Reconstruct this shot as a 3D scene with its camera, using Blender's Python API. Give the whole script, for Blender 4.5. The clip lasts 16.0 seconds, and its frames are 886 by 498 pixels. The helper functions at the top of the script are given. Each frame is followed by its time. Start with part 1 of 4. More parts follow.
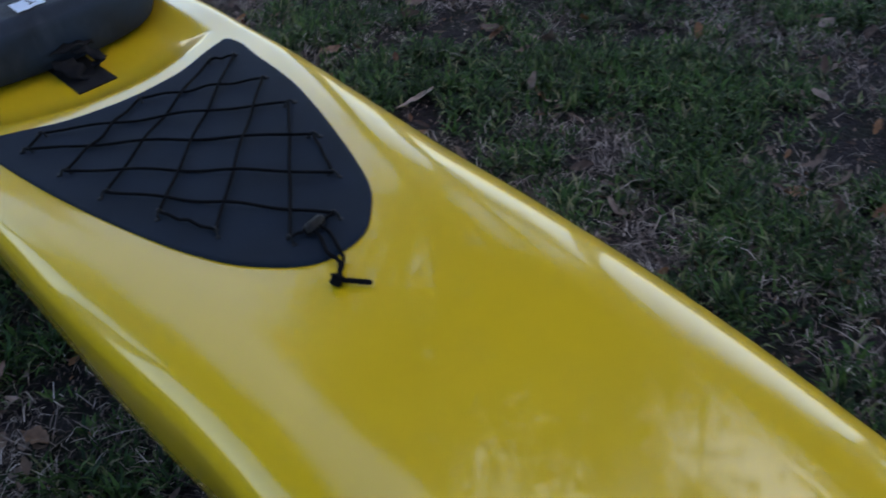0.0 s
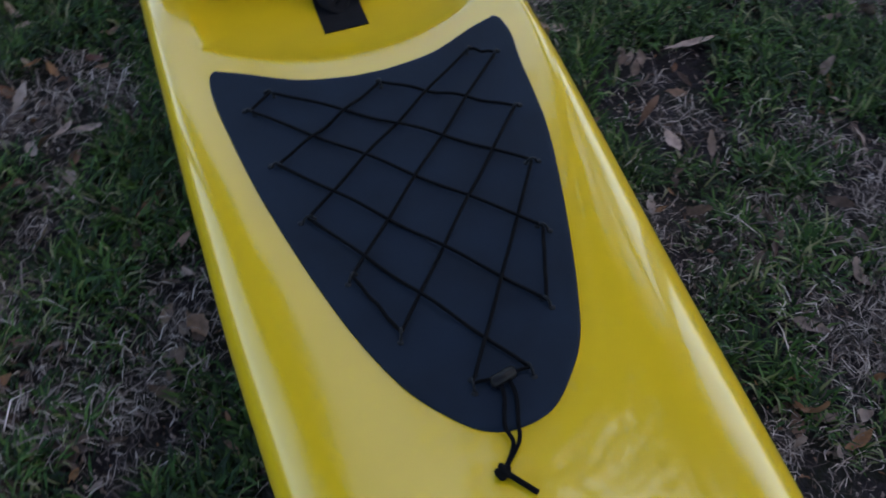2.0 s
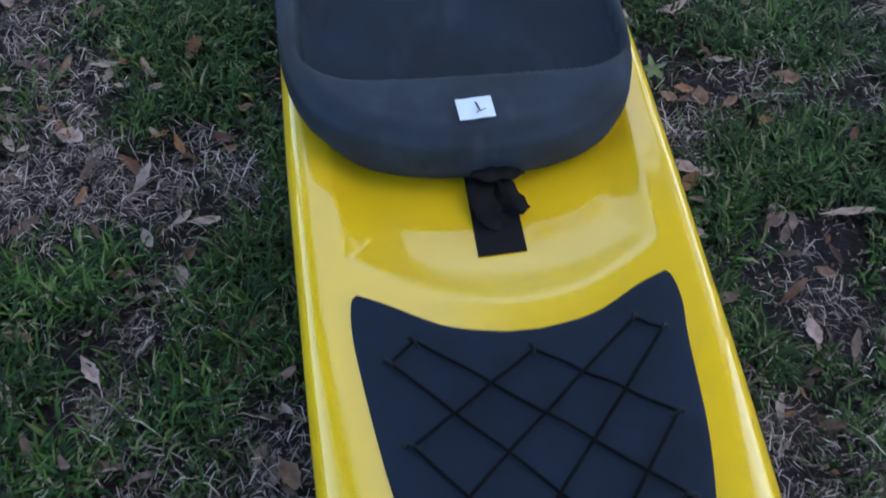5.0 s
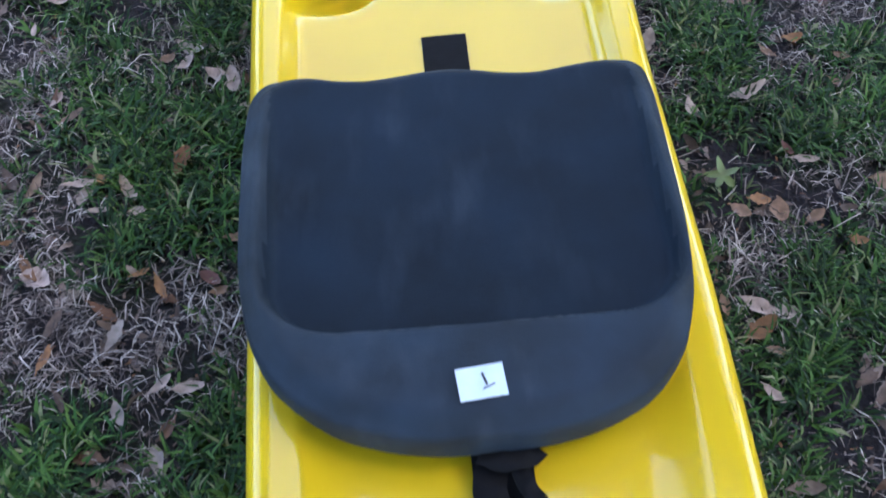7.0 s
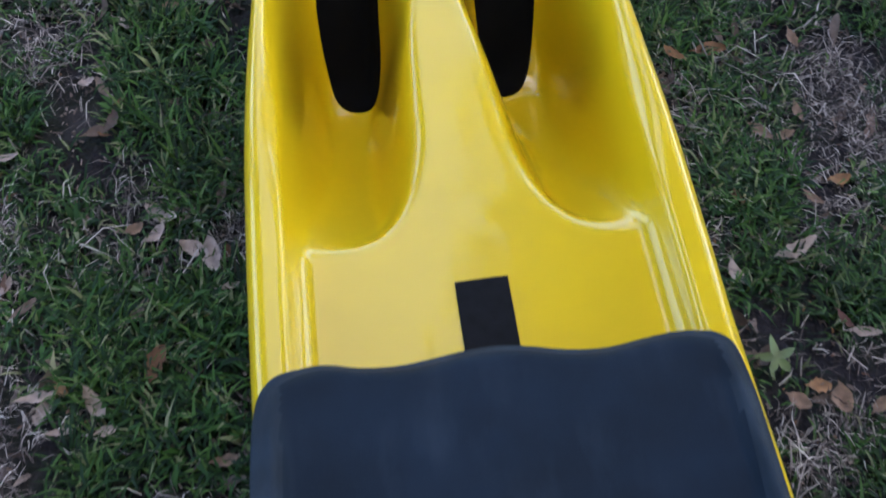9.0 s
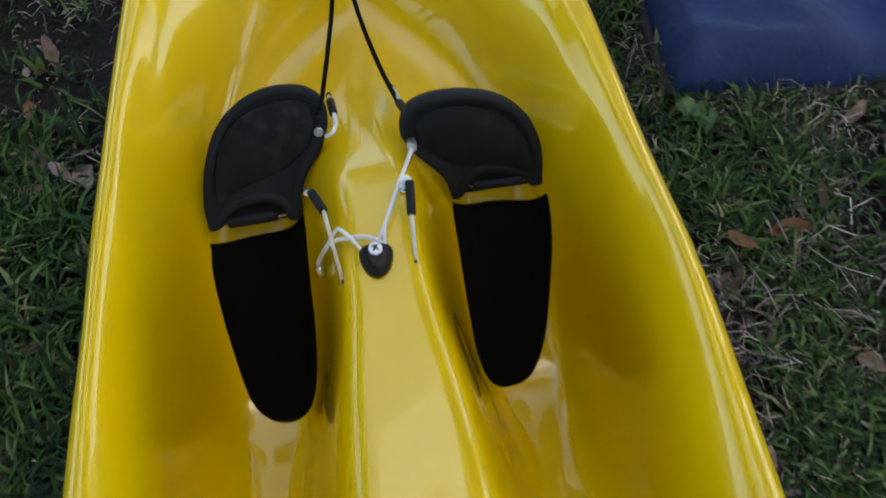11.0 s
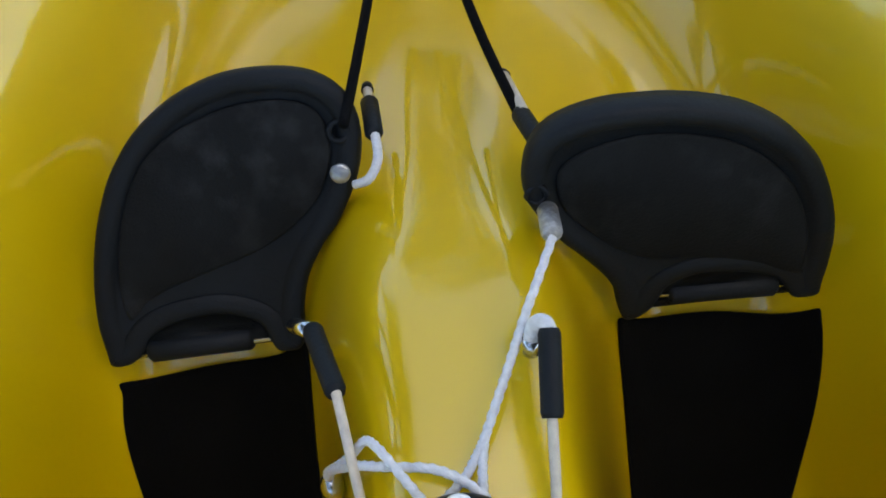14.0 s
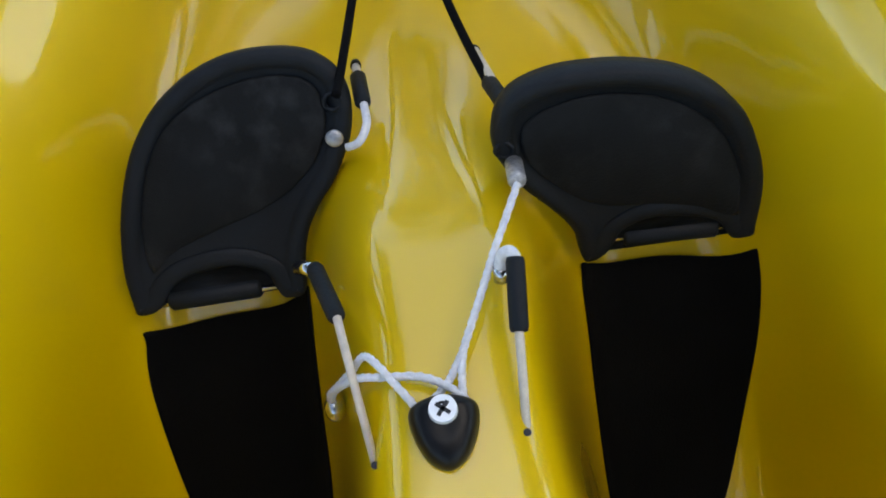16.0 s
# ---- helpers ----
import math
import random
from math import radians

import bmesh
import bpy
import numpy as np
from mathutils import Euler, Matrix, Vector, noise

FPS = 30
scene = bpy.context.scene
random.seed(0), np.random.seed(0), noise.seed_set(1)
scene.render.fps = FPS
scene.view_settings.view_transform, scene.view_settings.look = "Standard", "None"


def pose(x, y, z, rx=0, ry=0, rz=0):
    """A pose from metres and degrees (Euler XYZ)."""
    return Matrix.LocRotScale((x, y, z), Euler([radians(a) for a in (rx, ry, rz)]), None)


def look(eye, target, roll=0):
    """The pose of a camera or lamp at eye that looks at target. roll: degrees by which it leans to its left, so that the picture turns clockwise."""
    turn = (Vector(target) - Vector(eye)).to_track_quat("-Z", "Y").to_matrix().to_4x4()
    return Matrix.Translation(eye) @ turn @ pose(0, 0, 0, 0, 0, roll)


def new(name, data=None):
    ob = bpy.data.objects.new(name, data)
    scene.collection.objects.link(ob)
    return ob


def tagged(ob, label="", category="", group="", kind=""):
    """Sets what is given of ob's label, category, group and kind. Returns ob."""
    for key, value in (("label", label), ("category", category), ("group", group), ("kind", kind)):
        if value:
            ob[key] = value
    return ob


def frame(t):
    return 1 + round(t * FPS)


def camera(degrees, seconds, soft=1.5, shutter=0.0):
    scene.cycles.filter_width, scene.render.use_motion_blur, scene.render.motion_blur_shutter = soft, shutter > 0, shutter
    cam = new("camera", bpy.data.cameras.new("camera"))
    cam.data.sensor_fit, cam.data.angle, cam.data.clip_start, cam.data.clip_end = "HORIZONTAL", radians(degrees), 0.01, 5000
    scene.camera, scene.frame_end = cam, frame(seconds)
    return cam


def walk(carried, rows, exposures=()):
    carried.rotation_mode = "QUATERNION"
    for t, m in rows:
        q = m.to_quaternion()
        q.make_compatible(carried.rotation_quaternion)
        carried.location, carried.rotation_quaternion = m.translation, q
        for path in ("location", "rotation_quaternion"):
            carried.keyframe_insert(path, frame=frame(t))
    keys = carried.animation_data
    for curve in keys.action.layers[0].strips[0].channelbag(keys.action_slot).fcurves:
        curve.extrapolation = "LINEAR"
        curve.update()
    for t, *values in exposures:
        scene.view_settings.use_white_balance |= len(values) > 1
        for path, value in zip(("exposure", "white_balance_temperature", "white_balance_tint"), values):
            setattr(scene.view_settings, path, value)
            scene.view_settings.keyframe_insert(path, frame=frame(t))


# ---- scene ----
cam = camera(49.0, 16.0, soft=1.8, shutter=0.4)
PATH = [
    (0, (-0.341, -1.309, 1.248), (0.518, -0.042, -0.039), -7.1),
    (0.5, (-0.321, -1.131, 1.276), (0.446, 0.095, -0.106), -3.4),
    (1, (-0.304, -1.011, 1.299), (0.386, 0.151, -0.175), -0.1),
    (1.5, (-0.288, -0.975, 1.375), (0.274, 0.203, -0.141), -0.9),
    (2, (-0.179, -0.976, 1.422), (0.172, 0.173, -0.177), 0.0),
    (2.5, (-0.118, -0.989, 1.47), (0.033, 0.111, -0.193), -1.6),
    (3, (-0.109, -0.99, 1.502), (0.022, 0.07, -0.189), -1.0),
    (3.2, (-0.111, -0.975, 1.517), (0.006, 0.092, -0.171), -0.9),
    (3.5, (-0.107, -0.948, 1.524), (-0.027, 0.152, -0.145), -0.4),
    (4, (-0.132, -0.856, 1.546), (-0.048, 0.251, -0.118), 0.7),
    (4.5, (-0.181, -0.708, 1.552), (-0.041, 0.373, -0.125), 1.1),
    (5, (-0.194, -0.591, 1.563), (0.0, 0.491, -0.108), 4.0),
    (5.2, (-0.186, -0.54, 1.55), (-0.021, 0.536, -0.128), 3.8),
    (7.3, (-0.067, -0.051, 1.501), (-0.013, 0.937, -0.237), -2.0),
    (7.5, (-0.102, 0.005, 1.505), (-0.01, 0.978, -0.24), -0.4),
    (8, (-0.177, 0.083, 1.52), (-0.013, 1.038, -0.23), 2.2),
    (8.5, (-0.194, 0.158, 1.513), (-0.02, 1.099, -0.243), 2.6),
    (9, (-0.129, 0.308, 1.474), (0.012, 1.269, -0.273), 1.3),
    (9.5, (-0.054, 0.452, 1.443), (0.003, 1.403, -0.316), -3.3),
    (10, (-0.016, 0.642, 1.39), (0.127, 1.601, -0.359), 0.7),
    (10.2, (-0.019, 0.708, 1.363), (0.152, 1.623, -0.407), 0.5),
    (12.3, (-0.009, 1.175, 0.941), (0.042, 2.042, -0.861), -1.5),
    (12.5, (-0.006, 1.187, 0.917), (0.035, 2.038, -0.893), -2.6),
    (13, (-0.01, 1.233, 0.87), (0.012, 2.088, -0.937), -4.7),
    (13.5, (-0.026, 1.25, 0.82), (-0.054, 2.068, -1.005), -6.5),
    (14, (-0.013, 1.273, 0.803), (-0.016, 2.054, -1.038), -5.4),
    (14.5, (-0.018, 1.265, 0.835), (-0.021, 2.028, -1.014), -7.4),
    (15, (-0.018, 1.236, 0.854), (-0.027, 1.975, -1.005), -9.6),
    (15.5, (-0.015, 1.227, 0.859), (0.032, 1.998, -0.986), -4.4),
    (16, (-0.012, 1.227, 0.853), (0.006, 2.002, -0.991), -5.5),
]
walk(cam, [(t, look(eye, target, roll)) for t, eye, target, roll in PATH], exposures=[(0.0, 1.45, 6600, 13), (2.0, 1.6, 6700, 12), (3.5, 1.95, 6700, 11), (5.0, 2.17, 6500, 10), (7.5, 2.7, 6300, 10), (9.0, 2.25, 6600, 10), (9.5, 1.95, 7200, 7), (10.0, 1.7, 7500, 6), (12.5, 1.7, 7800, 6), (14.0, 1.7, 7200, 5), (16.0, 1.8, 7400, 6)])

# ---- world and light: open shade under a dull evening sky ----
SUN_ELEVATION, SUN_TURN = 64.0, 105.0
world = bpy.data.worlds.new("sky")
scene.world = world
world.use_nodes = True
_wn = world.node_tree.nodes
_sky = _wn.new("ShaderNodeTexSky")
_sky.sky_type, _sky.sun_disc = "NISHITA", False
_sky.sun_elevation, _sky.sun_rotation = radians(SUN_ELEVATION), radians(SUN_TURN)
_sky.air_density, _sky.dust_density, _sky.ozone_density = 1.0, 1.5, 1.5
_wn["Background"].inputs["Strength"].default_value = 0.15
world.node_tree.links.new(_sky.outputs[0], _wn["Background"].inputs["Color"])
_sun = bpy.data.lights.new("sun", "SUN")
_sun.energy, _sun.angle, _sun.color = 0.30, radians(70), (0.96, 0.98, 1.0)
sun = new("sun", _sun)
_az = radians(SUN_TURN)
_d = Vector((math.sin(_az) * math.cos(radians(SUN_ELEVATION)), math.cos(_az) * math.cos(radians(SUN_ELEVATION)), math.sin(radians(SUN_ELEVATION))))
sun.matrix_world = look(_d * 20, (0, 0, 0))


# ---- materials ----
def material(name, colour, rough=0.5, metal=0.0, coat=0.0, vary=0.0, scale=20.0, bump=0.0, bump_scale=200.0, second=None, random_island=0.0, specular=0.5, bump_distance=0.002):
    m = bpy.data.materials.new(name)
    m.use_nodes = True
    nt = m.node_tree
    n, l = nt.nodes, nt.links
    b = n["Principled BSDF"]
    b.inputs["Roughness"].default_value = rough
    b.inputs["Metallic"].default_value = metal
    b.inputs["Coat Weight"].default_value = coat
    b.inputs["Coat Roughness"].default_value = 0.055
    b.inputs["Coat IOR"].default_value = 1.58
    b.inputs["Specular IOR Level"].default_value = specular
    b.inputs["Base Color"].default_value = (*colour, 1)
    geo = n.new("ShaderNodeTexCoord")
    if vary or second:
        tex = n.new("ShaderNodeTexNoise")
        tex.inputs["Scale"].default_value, tex.inputs["Detail"].default_value = scale, 6
        l.new(geo.outputs["Object"], tex.inputs["Vector"])
        mix = n.new("ShaderNodeMix")
        mix.data_type = "RGBA"
        ramp = n.new("ShaderNodeMapRange")
        ramp.inputs[1].default_value, ramp.inputs[2].default_value = 0.3, 0.7
        l.new(tex.outputs["Fac"], ramp.inputs[0])
        l.new(ramp.outputs[0], mix.inputs[0])
        mix.inputs[6].default_value = (*[c * (1 - vary) for c in colour], 1)
        mix.inputs[7].default_value = (*(second or [c * (1 + vary) for c in colour]), 1)
        out = mix.outputs[2]
        if random_island:
            g = n.new("ShaderNodeNewGeometry")
            hsv = n.new("ShaderNodeHueSaturation")
            r = n.new("ShaderNodeMapRange")
            r.inputs[3].default_value, r.inputs[4].default_value = 1 - random_island, 1 + random_island
            l.new(g.outputs["Random Per Island"], r.inputs[0])
            l.new(r.outputs[0], hsv.inputs["Value"])
            l.new(out, hsv.inputs["Color"])
            out = hsv.outputs["Color"]
        l.new(out, b.inputs["Base Color"])
    if bump:
        bt = n.new("ShaderNodeTexNoise")
        bt.inputs["Scale"].default_value, bt.inputs["Detail"].default_value = bump_scale, 4
        l.new(geo.outputs["Object"], bt.inputs["Vector"])
        bn = n.new("ShaderNodeBump")
        bn.inputs["Strength"].default_value, bn.inputs["Distance"].default_value = bump, bump_distance
        l.new(bt.outputs["Fac"], bn.inputs["Height"])
        l.new(bn.outputs["Normal"], b.inputs["Normal"])
    return m


def mixed(name, stops, scale, rough=0.8, bump=0.4, bump_scale=150.0, by="noise", distance=0.004):
    """A material whose colour runs through several stops, by noise or from piece to piece."""
    m = bpy.data.materials.new(name)
    m.use_nodes = True
    n, l = m.node_tree.nodes, m.node_tree.links
    b = n["Principled BSDF"]
    b.inputs["Roughness"].default_value = rough
    b.inputs["Specular IOR Level"].default_value = 0.25
    tc = n.new("ShaderNodeTexCoord")
    ramp = n.new("ShaderNodeValToRGB")
    el = ramp.color_ramp.elements
    while len(el) < len(stops):
        el.new(0.5)
    for e, (at, c) in zip(el, stops):
        e.position, e.color = at, (*c, 1)
    if by == "noise":
        t = n.new("ShaderNodeTexNoise")
        t.inputs["Scale"].default_value, t.inputs["Detail"].default_value = scale, 8
        l.new(tc.outputs["Object"], t.inputs["Vector"])
        l.new(t.outputs["Fac"], ramp.inputs[0])
    elif by == "island":
        g = n.new("ShaderNodeNewGeometry")
        l.new(g.outputs["Random Per Island"], ramp.inputs[0])
    else:
        g = n.new("ShaderNodeObjectInfo")
        l.new(g.outputs["Random"], ramp.inputs[0])
    out = ramp.outputs[0]
    if by != "noise":
        t = n.new("ShaderNodeTexNoise")
        t.inputs["Scale"].default_value, t.inputs["Detail"].default_value = scale, 4
        l.new(tc.outputs["Object"], t.inputs["Vector"])
        hsv = n.new("ShaderNodeHueSaturation")
        r = n.new("ShaderNodeMapRange")
        r.inputs[1].default_value, r.inputs[2].default_value, r.inputs[3].default_value, r.inputs[4].default_value = 0.3, 0.7, 0.65, 1.3
        l.new(t.outputs["Fac"], r.inputs[0])
        l.new(r.outputs[0], hsv.inputs["Value"])
        l.new(out, hsv.inputs["Color"])
        out = hsv.outputs["Color"]
    l.new(out, b.inputs["Base Color"])
    bt = n.new("ShaderNodeTexNoise")
    bt.inputs["Scale"].default_value, bt.inputs["Detail"].default_value = bump_scale, 5
    l.new(tc.outputs["Object"], bt.inputs["Vector"])
    bn = n.new("ShaderNodeBump")
    bn.inputs["Strength"].default_value, bn.inputs["Distance"].default_value = bump, distance
    l.new(bt.outputs["Fac"], bn.inputs["Height"])
    l.new(bn.outputs["Normal"], b.inputs["Normal"])
    return m


GELCOAT = material("yellow_gelcoat", (0.670, 0.452, 0.007), rough=0.3, specular=0.25, coat=1.0, vary=0.05, scale=6.0, bump=0.012, bump_scale=9.0, bump_distance=0.01)
EVA = material("dark_foam_sheet", (0.0054, 0.0122, 0.0250), rough=0.8, specular=0.2, vary=0.2, scale=14.0, bump=0.25, bump_scale=900.0)
FOAM = material("grey_foam", (0.0044, 0.0112, 0.0228), rough=0.75, specular=0.2, vary=0.4, scale=7.0, bump=0.3, bump_scale=700.0)
def scuffed(m, colour, amount, grain=(55, 6, 8)):
    """Faint pale rub marks, drawn out along the boat, over the base colour."""
    n, l = m.node_tree.nodes, m.node_tree.links
    b = n["Principled BSDF"]
    src = b.inputs["Base Color"].links[0].from_socket
    place, stretch = n.new("ShaderNodeTexCoord"), n.new("ShaderNodeMapping")
    stretch.inputs["Scale"].default_value = grain
    l.new(place.outputs["Object"], stretch.inputs["Vector"])
    streak, patch = n.new("ShaderNodeTexNoise"), n.new("ShaderNodeTexNoise")
    streak.inputs["Scale"].default_value, streak.inputs["Detail"].default_value = 1.0, 5
    patch.inputs["Scale"].default_value, patch.inputs["Detail"].default_value = 9.0, 3
    l.new(stretch.outputs[0], streak.inputs["Vector"])
    l.new(place.outputs["Object"], patch.inputs["Vector"])
    r1, r2, mul, mix = n.new("ShaderNodeMapRange"), n.new("ShaderNodeMapRange"), n.new("ShaderNodeMath"), n.new("ShaderNodeMix")
    r1.inputs[1].default_value, r1.inputs[2].default_value = 0.48, 0.72
    r2.inputs[1].default_value, r2.inputs[2].default_value, r2.inputs[4].default_value = 0.42, 0.66, amount
    l.new(streak.outputs["Fac"], r1.inputs[0])
    l.new(patch.outputs["Fac"], r2.inputs[0])
    mul.operation = "MULTIPLY"
    l.new(r1.outputs[0], mul.inputs[0])
    l.new(r2.outputs[0], mul.inputs[1])
    mix.data_type = "RGBA"
    l.new(mul.outputs[0], mix.inputs[0])
    l.new(src, mix.inputs[6])
    mix.inputs[7].default_value = (*colour, 1)
    l.new(mix.outputs[2], b.inputs["Base Color"])


BLACKFOAM = material("black_foam", (0.0022, 0.0022, 0.0023), rough=0.92, vary=0.3, scale=25.0, bump=0.4, bump_scale=900.0, specular=0.1)
PLASTIC = material("black_plastic", (0.0042, 0.0064, 0.0100), rough=0.6, specular=0.25, vary=0.25, scale=30.0, bump=0.15, bump_scale=600.0)
TREAD = material("worn_black_tread", (0.0060, 0.0072, 0.0088), rough=0.8, specular=0.2, vary=0.4, scale=22.0, bump=0.3, bump_scale=900.0)
KNOB = material("smooth_black_plastic", (0.005, 0.005, 0.006), rough=0.36, specular=0.2, vary=0.1, scale=30.0, bump=0.05)
CORD = material("black_cord", (0.0035, 0.0038, 0.005), rough=0.9, specular=0.08, vary=0.3, scale=300.0, bump=0.5, bump_scale=1500.0)
VELCRO = material("black_webbing", (0.006, 0.006, 0.008), rough=0.9, vary=0.3, scale=60.0, bump=0.5, bump_scale=1200.0, specular=0.2)
ROPE = material("white_rope", (0.72, 0.72, 0.76), rough=0.7, vary=0.1, scale=400.0, bump=0.5, bump_scale=900.0)
LINE = material("cream_cord", (0.62, 0.55, 0.46), rough=0.6, vary=0.1, scale=200.0, bump=0.3, bump_scale=1500.0)
CHROME = material("steel", (0.62, 0.62, 0.64), rough=0.22, metal=1.0, vary=0.1, scale=80.0)
SCREW = material("zinc_screw", (0.74, 0.76, 0.80), rough=0.42, metal=0.35, vary=0.05, scale=200.0)
BOLT = material("dull_steel_bolt", (0.42, 0.43, 0.46), rough=0.42, metal=0.9, vary=0.25, scale=260.0, bump=0.3, bump_scale=400.0)
KNURL = material("knurled_steel", (0.46, 0.46, 0.48), rough=0.4, metal=0.7, vary=0.3, scale=500.0, bump=0.6, bump_scale=1400.0)
PAPER = material("white_tape", (0.56, 0.66, 0.80), rough=0.6, vary=0.04, scale=60.0, bump=0.1)
# pen ink, and the black painted in for shade in slot and holes
INK_AND_RECESS = material("black_ink_and_recess", (0.01, 0.01, 0.015), rough=0.6)
TARP = material("blue_tarp", (0.009, 0.026, 0.110), specular=0.3, rough=0.6, vary=0.3, scale=5.0, bump=0.5, bump_scale=14.0, bump_distance=0.02)
HEM = material("black_hem", (0.008, 0.009, 0.014), rough=0.8, vary=0.2, scale=60.0, bump=0.3)
WOOD = material("grey_timber", (0.16, 0.12, 0.09), rough=0.85, vary=0.3, scale=12.0, bump=0.4, bump_scale=60.0)
# the foam again, paler: skylight on the rim put into its colour, plus scuffs
SKYLIT_FOAM = material("skylit_scuffed_grey_foam", (0.0080, 0.0165, 0.0305), rough=0.7, specular=0.3, vary=0.4, scale=16.0, bump=0.3, bump_scale=700.0)
scuffed(SKYLIT_FOAM, (0.036, 0.050, 0.072), 0.6, (30, 12, 12))
scuffed(FOAM, (0.024, 0.036, 0.056), 0.5, (30, 9, 8))
scuffed(TREAD, (0.040, 0.043, 0.048), 1.0, (70, 60, 60))
SOIL = mixed("soil", [(0.30, (0.007, 0.0058, 0.0078)), (0.46, (0.018, 0.0150, 0.0200)), (0.58, (0.012, 0.014, 0.011)), (0.75, (0.045, 0.038, 0.045))], 9.0, rough=0.95, bump=0.9, bump_scale=70.0, distance=0.02)
GRASS = mixed("grass", [(0.0, (0.005, 0.014, 0.006)), (0.35, (0.010, 0.034, 0.009)), (0.65, (0.026, 0.076, 0.013)), (0.88, (0.064, 0.126, 0.028)), (1.0, (0.19, 0.185, 0.11))], 4.0, rough=0.6, by="island", bump=0.1)
STRAW = mixed("straw", [(0.0, (0.0350, 0.0271, 0.0265)), (0.45, (0.1050, 0.0836, 0.0822)), (0.8, (0.2800, 0.2400, 0.2300)), (1.0, (0.5400, 0.4800, 0.4600))], 8.0, rough=0.8, by="island", bump=0.1)
LEAF = mixed("dry_leaf", [(0.0, (0.050, 0.032, 0.027)), (0.3, (0.095, 0.066, 0.056)), (0.6, (0.15, 0.110, 0.097)), (0.8, (0.25, 0.20, 0.185)), (0.9, (0.11, 0.052, 0.032)), (1.0, (0.19, 0.10, 0.05))], 60.0, rough=0.75, by="island", bump=0.3, bump_scale=120.0)
PALELEAF = material("pale_pinkish_leaf", (0.30, 0.225, 0.205), rough=0.75, vary=0.45, scale=45.0, bump=0.35, bump_scale=160.0)
BROWNLEAF = material("brown_leaf", (0.165, 0.098, 0.066), rough=0.75, vary=0.45, scale=45.0, bump=0.35, bump_scale=160.0)
ORANGELEAF = material("orange_leaf", (0.20, 0.095, 0.038), rough=0.7, vary=0.45, scale=45.0, bump=0.35, bump_scale=160.0)
REDLEAF = material("dark_red_leaf", (0.105, 0.042, 0.035), rough=0.75, vary=0.4, scale=45.0, bump=0.35, bump_scale=160.0)
GREENLEAF = material("fresh_green_leaf", (0.085, 0.120, 0.040), rough=0.5, vary=0.3, scale=40.0, bump=0.2)
DARKLEAF = material("dark_green_leaf", (0.03, 0.09, 0.02), rough=0.45, vary=0.3, scale=40.0, bump=0.2)


# ---- mesh helpers ----
def lerp(table, v):
    """Smooth interpolation in a table of (place, value)."""
    a = np.array(table, float)
    xs, ys = a[:, 0], a[:, 1]
    v = np.asarray(v, float)
    m = np.gradient(ys, xs)
    i = np.clip(np.searchsorted(xs, v) - 1, 0, len(xs) - 2)
    h = xs[i + 1] - xs[i]
    t = np.clip((v - xs[i]) / h, 0, 1)
    return (2 * t**3 - 3 * t**2 + 1) * ys[i] + (t**3 - 2 * t**2 + t) * h * m[i] + (-2 * t**3 + 3 * t**2) * ys[i + 1] + (t**3 - t**2) * h * m[i + 1]


def ss(a, b, v):
    t = np.clip((v - a) / (b - a), 0, 1)
    return t * t * (3 - 2 * t)


def mesh_object(name, verts, faces, mat, parent=None, label="", smooth=True):
    me = bpy.data.meshes.new(name)
    me.from_pydata([tuple(map(float, v)) for v in verts], [], [tuple(int(i) for i in f) for f in faces])
    me.materials.append(mat)
    if smooth:
        me.shade_smooth()
    me.update()
    ob = new(name, me)
    if parent is not None:
        ob.parent = parent
    if label:
        ob["label"] = label
    return ob


def part(name, bm, mat, parent, label="", smooth=True):
    bmesh.ops.recalc_face_normals(bm, faces=bm.faces)
    me = bpy.data.meshes.new(name)
    bm.to_mesh(me)
    bm.free()
    me.materials.append(mat)
    if smooth:
        me.shade_smooth()
    ob = new(name, me)
    ob.parent = parent
    if label:
        ob["label"] = label
    return ob


def curve_through(points, steps=8, closed=False):
    """Catmull-Rom points."""
    p = [Vector(q) for q in points]
    n, out = len(p), []
    for i in range(n if closed else n - 1):
        a, b, c, d = (p[(i + k) % n] if closed else p[min(max(i + k, 0), n - 1)] for k in (-1, 0, 1, 2))
        for s in range(steps):
            t = s / steps
            out.append(0.5 * (2 * b + (c - a) * t + (2 * a - 5 * b + 4 * c - d) * t * t + (3 * b - a - 3 * c + d) * t**3))
    if not closed:
        out.append(p[-1])
    return out


def tube(points, radius, sides=8, closed=False, twist=0.0, lumps=0.0):
    """A bmesh tube along points; lumps and twist give the strands of a laid rope."""
    bm = bmesh.new()
    n = len(points)
    rings, side = [], None
    for i, p in enumerate(points):
        a = points[(i - 1) % n] if closed or i else points[0]
        b = points[(i + 1) % n] if closed or i < n - 1 else points[-1]
        d = (Vector(b) - Vector(a)).normalized()
        if side is None:
            side = d.orthogonal().normalized()
        side = (side - d * side.dot(d)).normalized()
        up = d.cross(side)
        r = radius[i] if hasattr(radius, "__len__") else radius
        ring = []
        for k in range(sides):
            th = 2 * math.pi * k / sides
            rr = r * (1 + lumps * math.cos(3 * (th - twist * i)))
            ring.append(bm.verts.new(Vector(p) + rr * (math.cos(th) * side + math.sin(th) * up)))
        rings.append(ring)
    for i in range(n if closed else n - 1):
        for k in range(sides):
            bm.faces.new((rings[i][k], rings[i][(k + 1) % sides], rings[(i + 1) % n][(k + 1) % sides], rings[(i + 1) % n][k]))
    if not closed:
        bm.faces.new(rings[0][::-1])
        bm.faces.new(rings[-1])
    return bm


